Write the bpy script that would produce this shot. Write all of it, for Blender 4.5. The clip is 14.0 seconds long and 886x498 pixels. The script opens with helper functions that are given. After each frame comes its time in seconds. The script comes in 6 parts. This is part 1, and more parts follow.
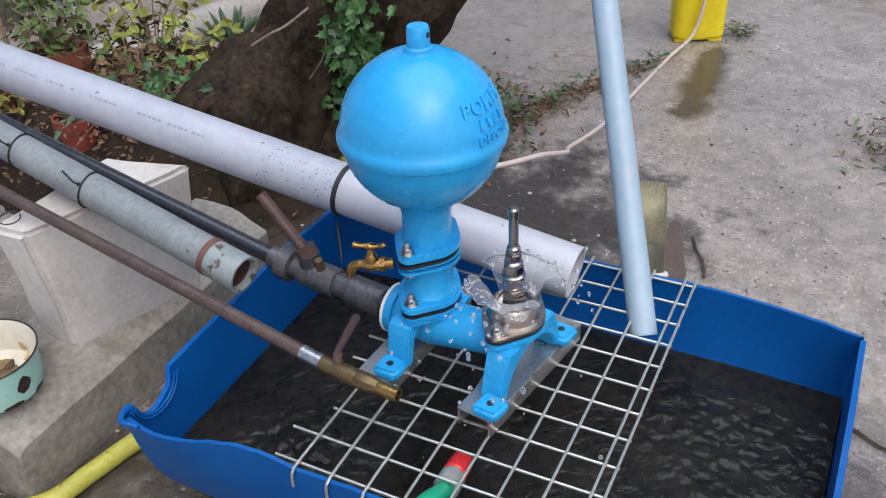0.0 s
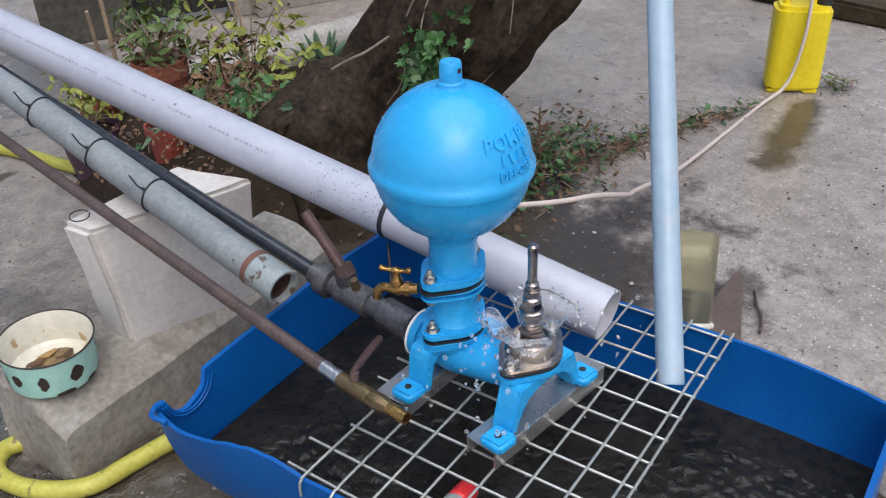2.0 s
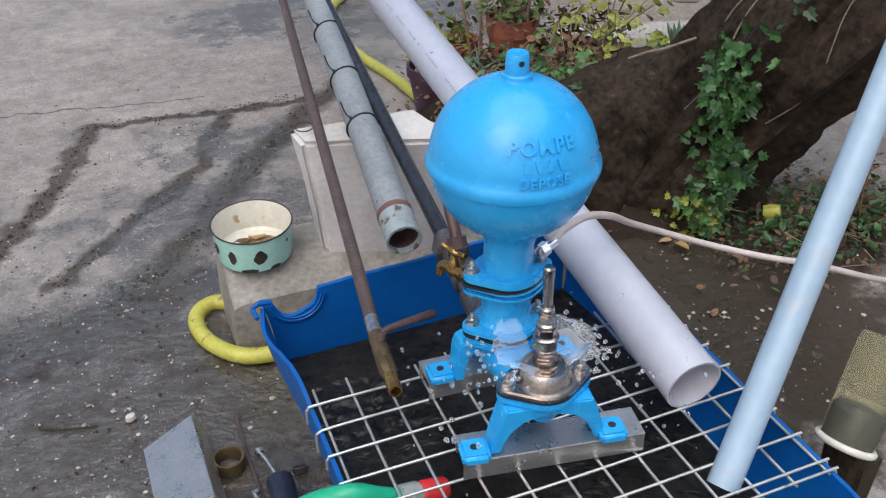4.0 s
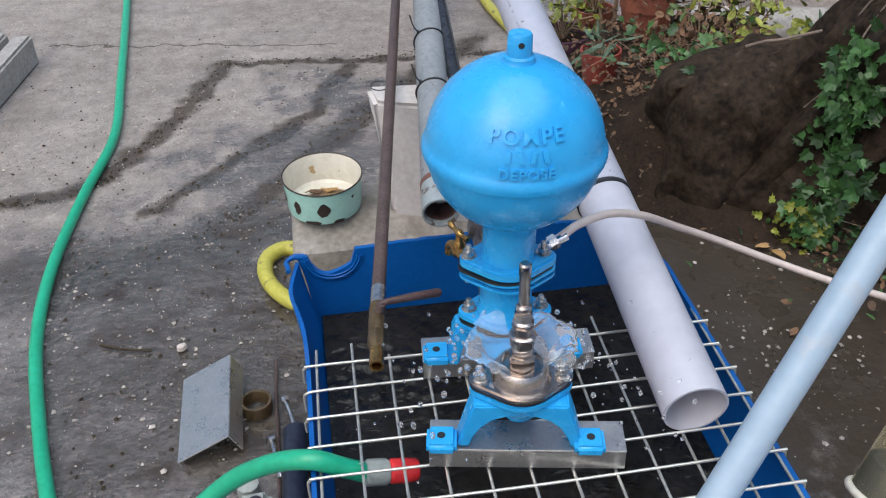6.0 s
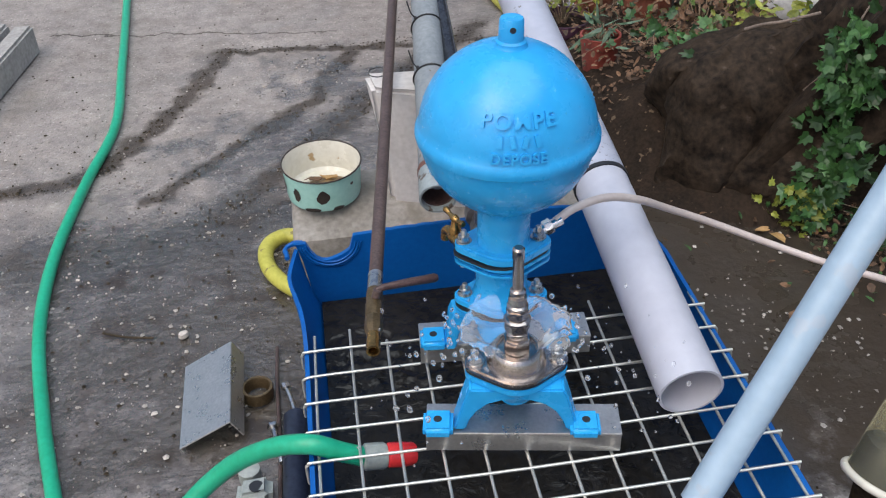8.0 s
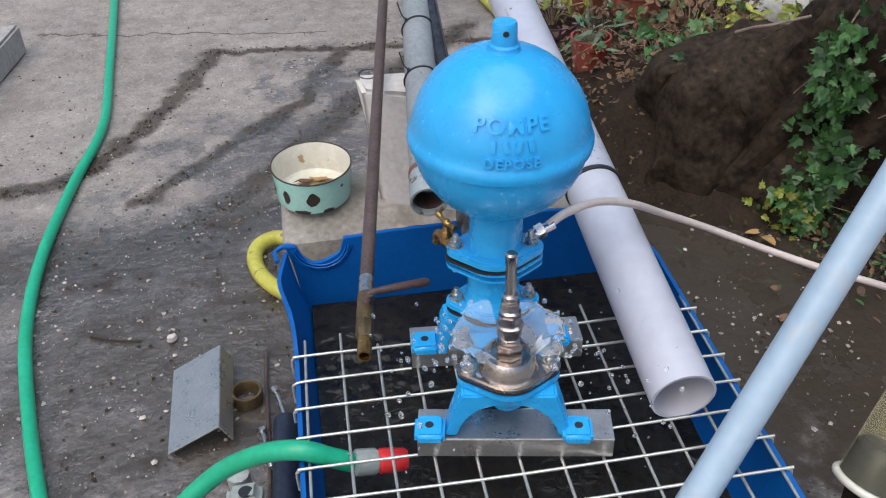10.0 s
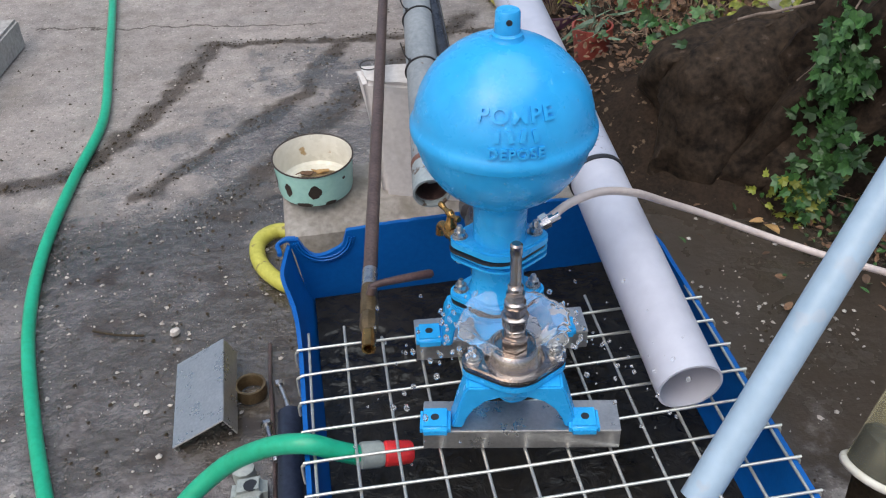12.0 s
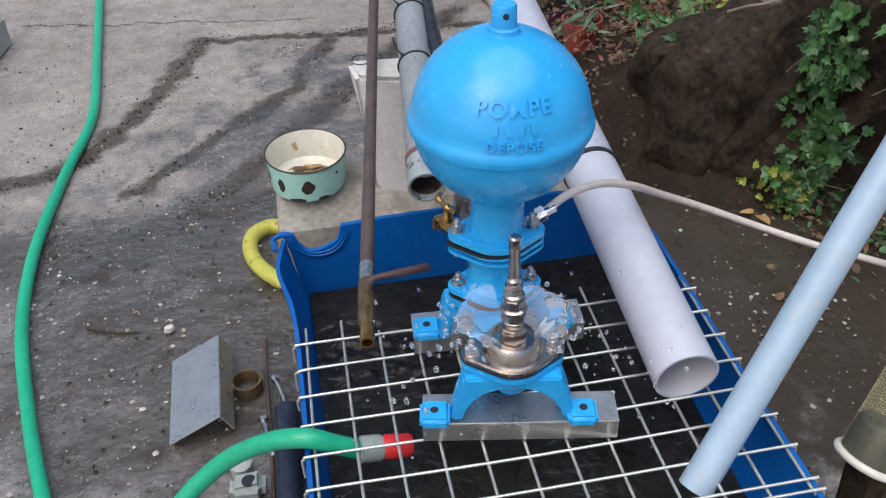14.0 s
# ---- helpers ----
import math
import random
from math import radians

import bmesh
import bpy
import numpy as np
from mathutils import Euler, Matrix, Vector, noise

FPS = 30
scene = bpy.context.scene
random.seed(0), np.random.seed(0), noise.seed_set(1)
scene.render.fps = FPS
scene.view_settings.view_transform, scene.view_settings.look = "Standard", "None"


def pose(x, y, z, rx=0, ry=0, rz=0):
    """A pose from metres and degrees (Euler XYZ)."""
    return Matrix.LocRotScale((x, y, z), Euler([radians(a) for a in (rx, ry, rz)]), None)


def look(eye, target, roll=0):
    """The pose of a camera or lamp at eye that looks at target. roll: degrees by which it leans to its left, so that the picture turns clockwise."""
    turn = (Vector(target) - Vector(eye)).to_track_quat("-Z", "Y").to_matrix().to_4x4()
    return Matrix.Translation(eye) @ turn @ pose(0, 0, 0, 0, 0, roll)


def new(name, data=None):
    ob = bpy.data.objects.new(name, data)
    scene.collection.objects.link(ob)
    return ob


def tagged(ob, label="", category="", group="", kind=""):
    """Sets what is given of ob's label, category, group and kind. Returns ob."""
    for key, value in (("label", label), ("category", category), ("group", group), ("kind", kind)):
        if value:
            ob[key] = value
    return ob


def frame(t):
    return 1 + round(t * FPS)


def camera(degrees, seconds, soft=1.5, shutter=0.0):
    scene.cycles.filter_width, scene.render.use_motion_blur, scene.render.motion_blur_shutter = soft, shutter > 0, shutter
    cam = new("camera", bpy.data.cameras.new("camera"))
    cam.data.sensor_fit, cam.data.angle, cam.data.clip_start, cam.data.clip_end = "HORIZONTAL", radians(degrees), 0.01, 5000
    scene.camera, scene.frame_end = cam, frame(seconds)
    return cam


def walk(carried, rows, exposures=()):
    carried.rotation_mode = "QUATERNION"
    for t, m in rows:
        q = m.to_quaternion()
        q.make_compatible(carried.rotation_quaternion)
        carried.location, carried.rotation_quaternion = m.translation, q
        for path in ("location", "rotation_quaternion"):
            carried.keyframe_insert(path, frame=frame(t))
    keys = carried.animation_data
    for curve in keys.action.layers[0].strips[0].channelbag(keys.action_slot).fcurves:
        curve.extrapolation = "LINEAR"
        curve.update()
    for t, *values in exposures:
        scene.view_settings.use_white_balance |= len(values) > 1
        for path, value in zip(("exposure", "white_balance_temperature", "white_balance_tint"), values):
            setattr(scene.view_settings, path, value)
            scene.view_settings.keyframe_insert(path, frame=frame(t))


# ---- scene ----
cam = camera(51.5, 14.0, soft=1.15)
PATH = [
    (0, (-0.624, -0.544, 1.154), (0.837, 0.218, 0.021), -3.0),
    (0.5, (-0.649, -0.563, 1.157), (0.802, 0.238, 0.038), -3.6),
    (1, (-0.654, -0.553, 1.158), (0.819, 0.234, 0.058), -4.0),
    (1.5, (-0.656, -0.555, 1.152), (0.836, 0.202, 0.057), -3.2),
    (2, (-0.591, -0.643, 1.165), (0.789, 0.329, 0.093), -2.3),
    (2.5, (-0.512, -0.751, 1.175), (0.691, 0.462, 0.135), -2.2),
    (3, (-0.385, -0.796, 1.138), (0.728, 0.53, 0.137), 0.2),
    (3.5, (-0.271, -0.857, 1.156), (0.579, 0.641, 0.14), -3.5),
    (4, (-0.176, -0.942, 1.141), (0.431, 0.629, 0.062), -1.5),
    (4.2, (-0.157, -0.958, 1.137), (0.405, 0.615, 0.037), -1.2),
    (6.3, (0.055, -0.956, 1.138), (0.258, 0.663, -0.018), -1.7),
    (6.5, (0.055, -0.961, 1.134), (0.258, 0.651, -0.033), -2.1),
    (7, (0.053, -0.969, 1.131), (0.266, 0.624, -0.059), -2.3),
    (7.5, (0.056, -0.964, 1.128), (0.267, 0.623, -0.071), -2.5),
    (8, (0.059, -0.964, 1.139), (0.269, 0.646, -0.029), -2.1),
    (8.2, (0.059, -0.961, 1.141), (0.281, 0.652, -0.019), -2.0),
    (10.3, (0.056, -0.952, 1.138), (0.291, 0.65, -0.036), -1.5),
    (10.5, (0.057, -0.95, 1.134), (0.287, 0.648, -0.046), -2.0),
    (11, (0.057, -0.946, 1.136), (0.277, 0.658, -0.038), -2.2),
    (11.5, (0.053, -0.948, 1.14), (0.282, 0.656, -0.032), -1.9),
    (12, (0.054, -0.948, 1.135), (0.284, 0.648, -0.049), -2.1),
    (12.5, (0.052, -0.946, 1.141), (0.288, 0.653, -0.037), -1.4),
    (13, (0.048, -0.943, 1.142), (0.295, 0.656, -0.032), -1.3),
    (13.5, (0.046, -0.945, 1.143), (0.307, 0.652, -0.032), -1.6),
    (14, (0.041, -0.95, 1.137), (0.297, 0.634, -0.057), -2.1),
]
walk(cam, [(t, look(eye, target, roll)) for t, eye, target, roll in PATH])

# ---- world and light: soft grey daylight ----
scene.view_settings.exposure = 0.60
world = bpy.data.worlds.new("sky")
scene.world = world
world.use_nodes = True
wn = world.node_tree.nodes
wl = world.node_tree.links
sky = wn.new("ShaderNodeTexSky")
sky.sky_type = "NISHITA"
sky.sun_disc = False
sky.sun_elevation = radians(52)
sky.sun_rotation = radians(225)
sky.air_density = 1.0
sky.dust_density = 4.0
sky.ozone_density = 1.0
wl.new(sky.outputs[0], wn["Background"].inputs[0])
wn["Background"].inputs[1].default_value = 0.115
sun_data = bpy.data.lights.new("sun", "SUN")
sun_data.energy = 1.4
sun_data.angle = radians(66)
sun_data.color = (0.92, 0.98, 1.0)
sun = new("sun", sun_data)
sun.matrix_world = look((0.35, -0.45, 4.0), (0.2, 0.0, 0.0))


# ---- materials ----
def mat(name, c1, c2, scale=20.0, rough=0.5, metal=0.0, bump=0.1, fine=8.0, c3=None, spot=0.62, spot_scale=40.0, rough_var=0.15, spec=0.5, island=0.0, clear=0.0, spot_soft=0.04):
    """Two-scale noise between two colours, optional third colour in spots, relief and uneven gloss."""
    m = bpy.data.materials.new(name)
    m.use_nodes = True
    n, l = m.node_tree.nodes, m.node_tree.links
    b = n["Principled BSDF"]
    co = n.new("ShaderNodeTexCoord")
    big = n.new("ShaderNodeTexNoise")
    big.inputs["Scale"].default_value = scale
    big.inputs["Detail"].default_value = 6
    big.inputs["Roughness"].default_value = 0.65
    small = n.new("ShaderNodeTexNoise")
    small.inputs["Scale"].default_value = scale * fine
    small.inputs["Detail"].default_value = 4
    for t in (big, small):
        l.new(co.outputs["Object"], t.inputs["Vector"])
    mixf = n.new("ShaderNodeMath")
    mixf.operation = "MULTIPLY_ADD"
    l.new(small.outputs["Fac"], mixf.inputs[0])
    mixf.inputs[1].default_value = 0.45
    half = n.new("ShaderNodeMath")
    half.operation = "MULTIPLY"
    half.inputs[1].default_value = 0.65
    l.new(big.outputs["Fac"], half.inputs[0])
    l.new(half.outputs[0], mixf.inputs[2])
    ramp = n.new("ShaderNodeValToRGB")
    ramp.color_ramp.elements[0].position = 0.38
    ramp.color_ramp.elements[1].position = 0.72
    ramp.color_ramp.elements[0].color = (*c1, 1)
    ramp.color_ramp.elements[1].color = (*c2, 1)
    l.new(mixf.outputs[0], ramp.inputs[0])
    col = ramp.outputs[0]
    if c3:
        sp = n.new("ShaderNodeTexNoise")
        sp.inputs["Scale"].default_value = spot_scale
        sp.inputs["Detail"].default_value = 5
        l.new(co.outputs["Object"], sp.inputs["Vector"])
        sr = n.new("ShaderNodeMapRange")
        sr.inputs[1].default_value = spot
        sr.inputs[2].default_value = spot + spot_soft
        l.new(sp.outputs["Fac"], sr.inputs[0])
        mx = n.new("ShaderNodeMixRGB")
        mx.inputs[2].default_value = (*c3, 1)
        l.new(sr.outputs[0], mx.inputs[0])
        l.new(col, mx.inputs[1])
        col = mx.outputs[0]
    if island:
        geo = n.new("ShaderNodeNewGeometry")
        hs = n.new("ShaderNodeHueSaturation")
        mr = n.new("ShaderNodeMapRange")
        mr.inputs[3].default_value = 1 - island
        mr.inputs[4].default_value = 1 + island
        l.new(geo.outputs["Random Per Island"], mr.inputs[0])
        l.new(mr.outputs[0], hs.inputs["Value"])
        l.new(col, hs.inputs["Color"])
        col = hs.outputs[0]
    l.new(col, b.inputs["Base Color"])
    rr = n.new("ShaderNodeMapRange")
    rr.inputs[3].default_value = max(0.03, rough - rough_var)
    rr.inputs[4].default_value = min(1.0, rough + rough_var)
    l.new(big.outputs["Fac"], rr.inputs[0])
    l.new(rr.outputs[0], b.inputs["Roughness"])
    b.inputs["Metallic"].default_value = metal
    b.inputs["Specular IOR Level"].default_value = spec
    b.inputs["Coat Weight"].default_value = clear
    b.inputs["Coat Roughness"].default_value = 0.15
    if bump:
        bp = n.new("ShaderNodeBump")
        bp.inputs["Strength"].default_value = bump
        bp.inputs["Distance"].default_value = 0.004
        l.new(mixf.outputs[0], bp.inputs["Height"])
        l.new(bp.outputs[0], b.inputs["Normal"])
    return m


BLUE = mat("blue_enamel_paint", (0.016, 0.305, 0.67), (0.026, 0.37, 0.76), 14, 0.27, bump=0.08, fine=5, rough_var=0.10)
TUB = mat("blue_barrel_plastic", (0.001, 0.078, 0.31), (0.0015, 0.105, 0.39), 9, 0.42, bump=0.12, fine=14, spec=0.3)
PVC = mat("pale_grey_plastic", (0.36, 0.385, 0.47), (0.43, 0.455, 0.54), 6, 0.38, bump=0.04, c3=(0.16, 0.15, 0.15), spot=0.71, spot_scale=60)
PVC_SPECKLED = mat("speckled_grey_plastic", (0.36, 0.385, 0.47), (0.43, 0.455, 0.54), 6, 0.4, bump=0.05, c3=(0.10, 0.09, 0.085), spot=0.63, spot_scale=190)
PVC_CLEAN = mat("clean_grey_plastic", (0.43, 0.44, 0.51), (0.50, 0.51, 0.58), 6, 0.36, bump=0.03)
PVC_OLD = mat("weathered_grey_pipe", (0.15, 0.172, 0.19), (0.25, 0.275, 0.295), 16, 0.55, bump=0.12, c3=(0.12, 0.10, 0.085), spot=0.69, spot_scale=60)
PVC_BLUEGREY = mat("blue_grey_pipe", (0.27, 0.37, 0.47), (0.33, 0.44, 0.55), 8, 0.4, bump=0.04, c3=(0.33, 0.40, 0.48), spot=0.62, spot_scale=25)
PVC_CHIPPED = mat("flaking_grey_pipe", (0.20, 0.235, 0.25), (0.30, 0.345, 0.36), 16, 0.55, bump=0.15, c3=(0.09, 0.065, 0.05), spot=0.60, spot_scale=42)
RUST = mat("brown_rusty_steel", (0.065, 0.045, 0.042), (0.15, 0.105, 0.096), 35, 0.42, 0.35, bump=0.25)
RUST_RED = mat("reddish_rusty_pipe", (0.05, 0.028, 0.027), (0.12, 0.07, 0.064), 30, 0.45, 0.2, bump=0.25)
IRON_GREY = mat("dull_galvanised_iron", (0.06, 0.058, 0.065), (0.17, 0.165, 0.175), 22, 0.36, 0.6, bump=0.15)
BLACK_HOSE = mat("dark_rubber_hose", (0.014, 0.017, 0.024), (0.035, 0.04, 0.05), 20, 0.15, bump=0.05)
STEEL = mat("wet_stainless_steel", (0.34, 0.30, 0.28), (0.55, 0.50, 0.47), 40, 0.22, 1.0, bump=0.08)
ZINC = mat("bright_zinc_bolt", (0.42, 0.42, 0.42), (0.62, 0.62, 0.61), 60, 0.28, 1.0, bump=0.05)
WIRE = mat("galvanised_wire", (0.50, 0.50, 0.46), (0.68, 0.67, 0.62), 60, 0.38, 0.75, bump=0.1, c3=(0.25, 0.22, 0.18), spot=0.68)
CHANNEL = mat("brushed_grey_channel", (0.42, 0.42, 0.415), (0.60, 0.59, 0.58), 25, 0.30, 0.85, bump=0.06)
BRASS = mat("wet_brass", (0.22, 0.125, 0.045), (0.48, 0.29, 0.10), 40, 0.22, 0.9, bump=0.12)
DULL_BRASS = mat("tarnished_brass", (0.10, 0.07, 0.035), (0.22, 0.155, 0.085), 40, 0.42, 0.7, bump=0.15)
GASKET = mat("black_rubber_gasket", (0.008, 0.01, 0.014), (0.018, 0.02, 0.026), 40, 0.5, bump=0.05)
TEFLON = mat("white_sealing_tape", (0.72, 0.72, 0.72), (0.85, 0.85, 0.85), 60, 0.5, bump=0.1)
RED_PAINT = mat("rusty_red_band", (0.09, 0.04, 0.033), (0.17, 0.075, 0.055), 50, 0.6, bump=0.2)
RED_PLASTIC = mat("red_plastic", (0.55, 0.02, 0.025), (0.68, 0.04, 0.04), 20, 0.3, bump=0.03)
GREY_PLASTIC = mat("grey_coupling_plastic", (0.22, 0.25, 0.24), (0.33, 0.36, 0.34), 20, 0.4, bump=0.05)
GREEN_HOSE = mat("green_garden_hose", (0.008, 0.30, 0.16), (0.015, 0.40, 0.23), 12, 0.35, bump=0.05)
YELLOW_HOSE = mat("dirty_yellow_hose", (0.36, 0.34, 0.05), (0.52, 0.50, 0.10), 15, 0.45, bump=0.08, c3=(0.2, 0.17, 0.05), spot=0.63)
PINK_HOSE = mat("milky_pink_hose", (0.50, 0.42, 0.39), (0.60, 0.52, 0.49), 12, 0.35, bump=0.03)
YELLOW_PLASTIC = mat("yellow_canister_plastic", (0.66, 0.52, 0.01), (0.78, 0.64, 0.02), 8, 0.4, bump=0.08)
CONCRETE_BLOCK = mat("pale_cast_concrete", (0.45, 0.43, 0.42), (0.63, 0.605, 0.595), 7, 0.75, bump=0.35, fine=14, c3=(0.36, 0.33, 0.30), spot=0.60, spot_scale=9, spot_soft=0.18)
SLAB = mat("stained_concrete_step", (0.145, 0.130, 0.114), (0.365, 0.338, 0.308), 7, 0.75, bump=0.7, fine=12, c3=(0.15, 0.13, 0.10), spot=0.54, spot_scale=11, spot_soft=0.2)
MINT = mat("mint_enamel", (0.33, 0.60, 0.54), (0.40, 0.68, 0.61), 12, 0.22, bump=0.03)
CREAM = mat("cream_enamel", (0.60, 0.575, 0.49), (0.70, 0.68, 0.60), 10, 0.25, bump=0.03, c3=(0.42, 0.30, 0.16), spot=0.66, spot_scale=25)
CHIP = mat("chipped_black_iron", (0.012, 0.009, 0.008), (0.05, 0.035, 0.028), 60, 0.6, bump=0.2)
DREGS = mat("brown_dregs", (0.09, 0.05, 0.02), (0.32, 0.22, 0.11), 45, 0.35, bump=0.4)
TERRACOTTA = mat("terracotta", (0.17, 0.052, 0.032), (0.30, 0.10, 0.06), 14, 0.7, bump=0.2, c3=(0.30, 0.19, 0.14), spot=0.66, spot_scale=16)
PURPLE = mat("dark_plum_plastic", (0.045, 0.018, 0.035), (0.08, 0.035, 0.06), 14, 0.45, bump=0.1)
POT_RED = mat("brick_red_plastic", (0.22, 0.04, 0.03), (0.32, 0.07, 0.05), 14, 0.5, bump=0.1)
SOIL = mat("dark_damp_soil", (0.011, 0.007, 0.0045), (0.040, 0.026, 0.017), 22, 0.85, spec=0.2, bump=1.0, fine=6, c3=(0.14, 0.1, 0.065), spot=0.63, spot_scale=50)
BARK = mat("rough_dark_bark", (0.007, 0.0048, 0.0034), (0.048, 0.033, 0.022), 17, 0.85, spec=0.2, bump=1.0, fine=4, c3=(0.085, 0.064, 0.05), spot=0.66, spot_scale=34, spot_soft=0.10)
TWIG = mat("dry_twig", (0.20, 0.14, 0.09), (0.38, 0.29, 0.20), 30, 0.8, bump=0.2)
IVY = mat("ivy_leaf", (0.016, 0.058, 0.016), (0.052, 0.13, 0.033), 20, 0.45, bump=0.1, island=0.55)
LIME = mat("yellow_green_leaf", (0.11, 0.15, 0.018), (0.29, 0.30, 0.045), 18, 0.5, bump=0.1, island=0.4)
GREEN_LEAF = mat("mid_green_leaf", (0.035, 0.07, 0.014), (0.10, 0.15, 0.035), 18, 0.5, bump=0.1, island=0.5)
AGAVE = mat("blue_green_leaf", (0.05, 0.10, 0.06), (0.11, 0.18, 0.11), 18, 0.5, bump=0.1, island=0.3)
DEAD = mat("dead_leaf", (0.05, 0.027, 0.015), (0.17, 0.092, 0.048), 18, 0.7, bump=0.2, island=0.6)
DEAD_PALE = mat("pale_dead_leaf", (0.30, 0.17, 0.06), (0.45, 0.28, 0.11), 18, 0.6, bump=0.2, island=0.3)
GRIT = mat("pale_grit", (0.26, 0.235, 0.21), (0.46, 0.42, 0.385), 30, 0.8, bump=0.2, island=0.4)
MOSS = mat("dark_mossy_dirt", (0.022, 0.016, 0.009), (0.065, 0.048, 0.028), 30, 0.8, spec=0.2, bump=0.8, fine=5)
WOOD_DARK = mat("dark_weathered_board", (0.008, 0.008, 0.007), (0.022, 0.02, 0.017), 10, 0.7, bump=0.3)
WOOD_GREY = mat("grey_weathered_board", (0.17, 0.15, 0.13), (0.33, 0.30, 0.27), 10, 0.8, bump=0.4)
WALL_MAT = mat("grey_rendered_wall", (0.16, 0.15, 0.135), (0.34, 0.32, 0.29), 4, 0.85, bump=0.3)
# darker wall colour: the shade on the left piece is painted in
SHADED_WALL = mat("shaded_wall", (0.022, 0.022, 0.018), (0.085, 0.08, 0.068), 5, 0.8, bump=0.3)
KERB = mat("kerb_stone", (0.24, 0.23, 0.22), (0.42, 0.40, 0.38), 10, 0.8, bump=0.5)
GRASS = mat("grass", (0.06, 0.16, 0.03), (0.14, 0.30, 0.06), 12, 0.6, bump=0.1, island=0.4)
DARK_TUBE = mat("dark_blue_steel_tube", (0.018, 0.024, 0.042), (0.045, 0.055, 0.085), 16, 0.32, 0.4, bump=0.06)
BROWN_PLATE = mat("wet_brown_board", (0.075, 0.052, 0.042), (0.14, 0.10, 0.08), 12, 0.4, bump=0.2)
TIE = mat("black_cable_tie", (0.008, 0.008, 0.009), (0.02, 0.02, 0.022), 30, 0.45, bump=0.03)
PRINT = mat("faded_dark_print", (0.20, 0.21, 0.26), (0.36, 0.38, 0.45), 90, 0.5, bump=0.0)
CHROME = mat("chrome", (0.7, 0.7, 0.7), (0.82, 0.82, 0.82), 40, 0.12, 1.0, bump=0.03)


def clear_material(name, colour, rough, ior):
    m = bpy.data.materials.new(name)
    m.use_nodes = True
    b = m.node_tree.nodes["Principled BSDF"]
    b.inputs["Base Color"].default_value = (*colour, 1)
    b.inputs["Transmission Weight"].default_value = 1.0
    b.inputs["Roughness"].default_value = rough
    b.inputs["IOR"].default_value = ior
    return m


GLASS = clear_material("yellowish_glass", (0.86, 0.83, 0.60), 0.06, 1.06)
GLASS.node_tree.nodes["Principled BSDF"].inputs["Transmission Weight"].default_value = 0.93
SPLASH = clear_material("aerated_water", (0.97, 0.98, 1.0), 0.06, 1.13)
SPLASH.node_tree.nodes["Principled BSDF"].inputs["Transmission Weight"].default_value = 0.93


def water_material():
    m = mat("murky_water", (0.008, 0.0075, 0.0068), (0.024, 0.0215, 0.018), 7, 0.05, bump=0.0, rough_var=0.03)
    n, l = m.node_tree.nodes, m.node_tree.links
    b = n["Principled BSDF"]
    co = n["Texture Coordinate"]
    a = n.new("ShaderNodeTexNoise")
    a.inputs["Scale"].default_value = 34
    a.inputs["Detail"].default_value = 4
    a.inputs["Distortion"].default_value = 0.8
    l.new(co.outputs["Object"], a.inputs["Vector"])
    bp = n.new("ShaderNodeBump")
    bp.inputs["Strength"].default_value = 0.26
    bp.inputs["Distance"].default_value = 0.02
    l.new(a.outputs["Fac"], bp.inputs["Height"])
    l.new(bp.outputs[0], b.inputs["Normal"])
    b.inputs["IOR"].default_value = 1.33
    return m


WATER = water_material()


STREAKS = (
    (((-0.75, 1.02), (-0.565, 1.036), (-0.456, 1.19), (-0.351, 1.402), (-0.239, 1.755)), 0.030),
    (((-0.239, 1.755), (0.222, 1.705), (0.60, 1.68)), 0.018),
    (((-0.371, 0.916), (-0.153, 1.178), (0.031, 1.379), (0.05, 1.50), (0.15, 1.679)), 0.024),
    (((-0.25, 0.80), (-0.11, 0.942), (-0.009, 1.073), (0.104, 1.265), (0.224, 1.418), (0.363, 1.595), (0.541, 1.789)), 0.044),
    (((-0.62, 0.70), (-0.42, 0.71), (-0.24, 0.76), (-0.10, 0.82)), 0.085),
    (((-0.80, 2.015), (-0.306, 1.923), (0.099, 1.836)), 0.004),
    (((1.72, -0.10), (1.95, -0.10), (2.15, -0.08)), 0.045),
)


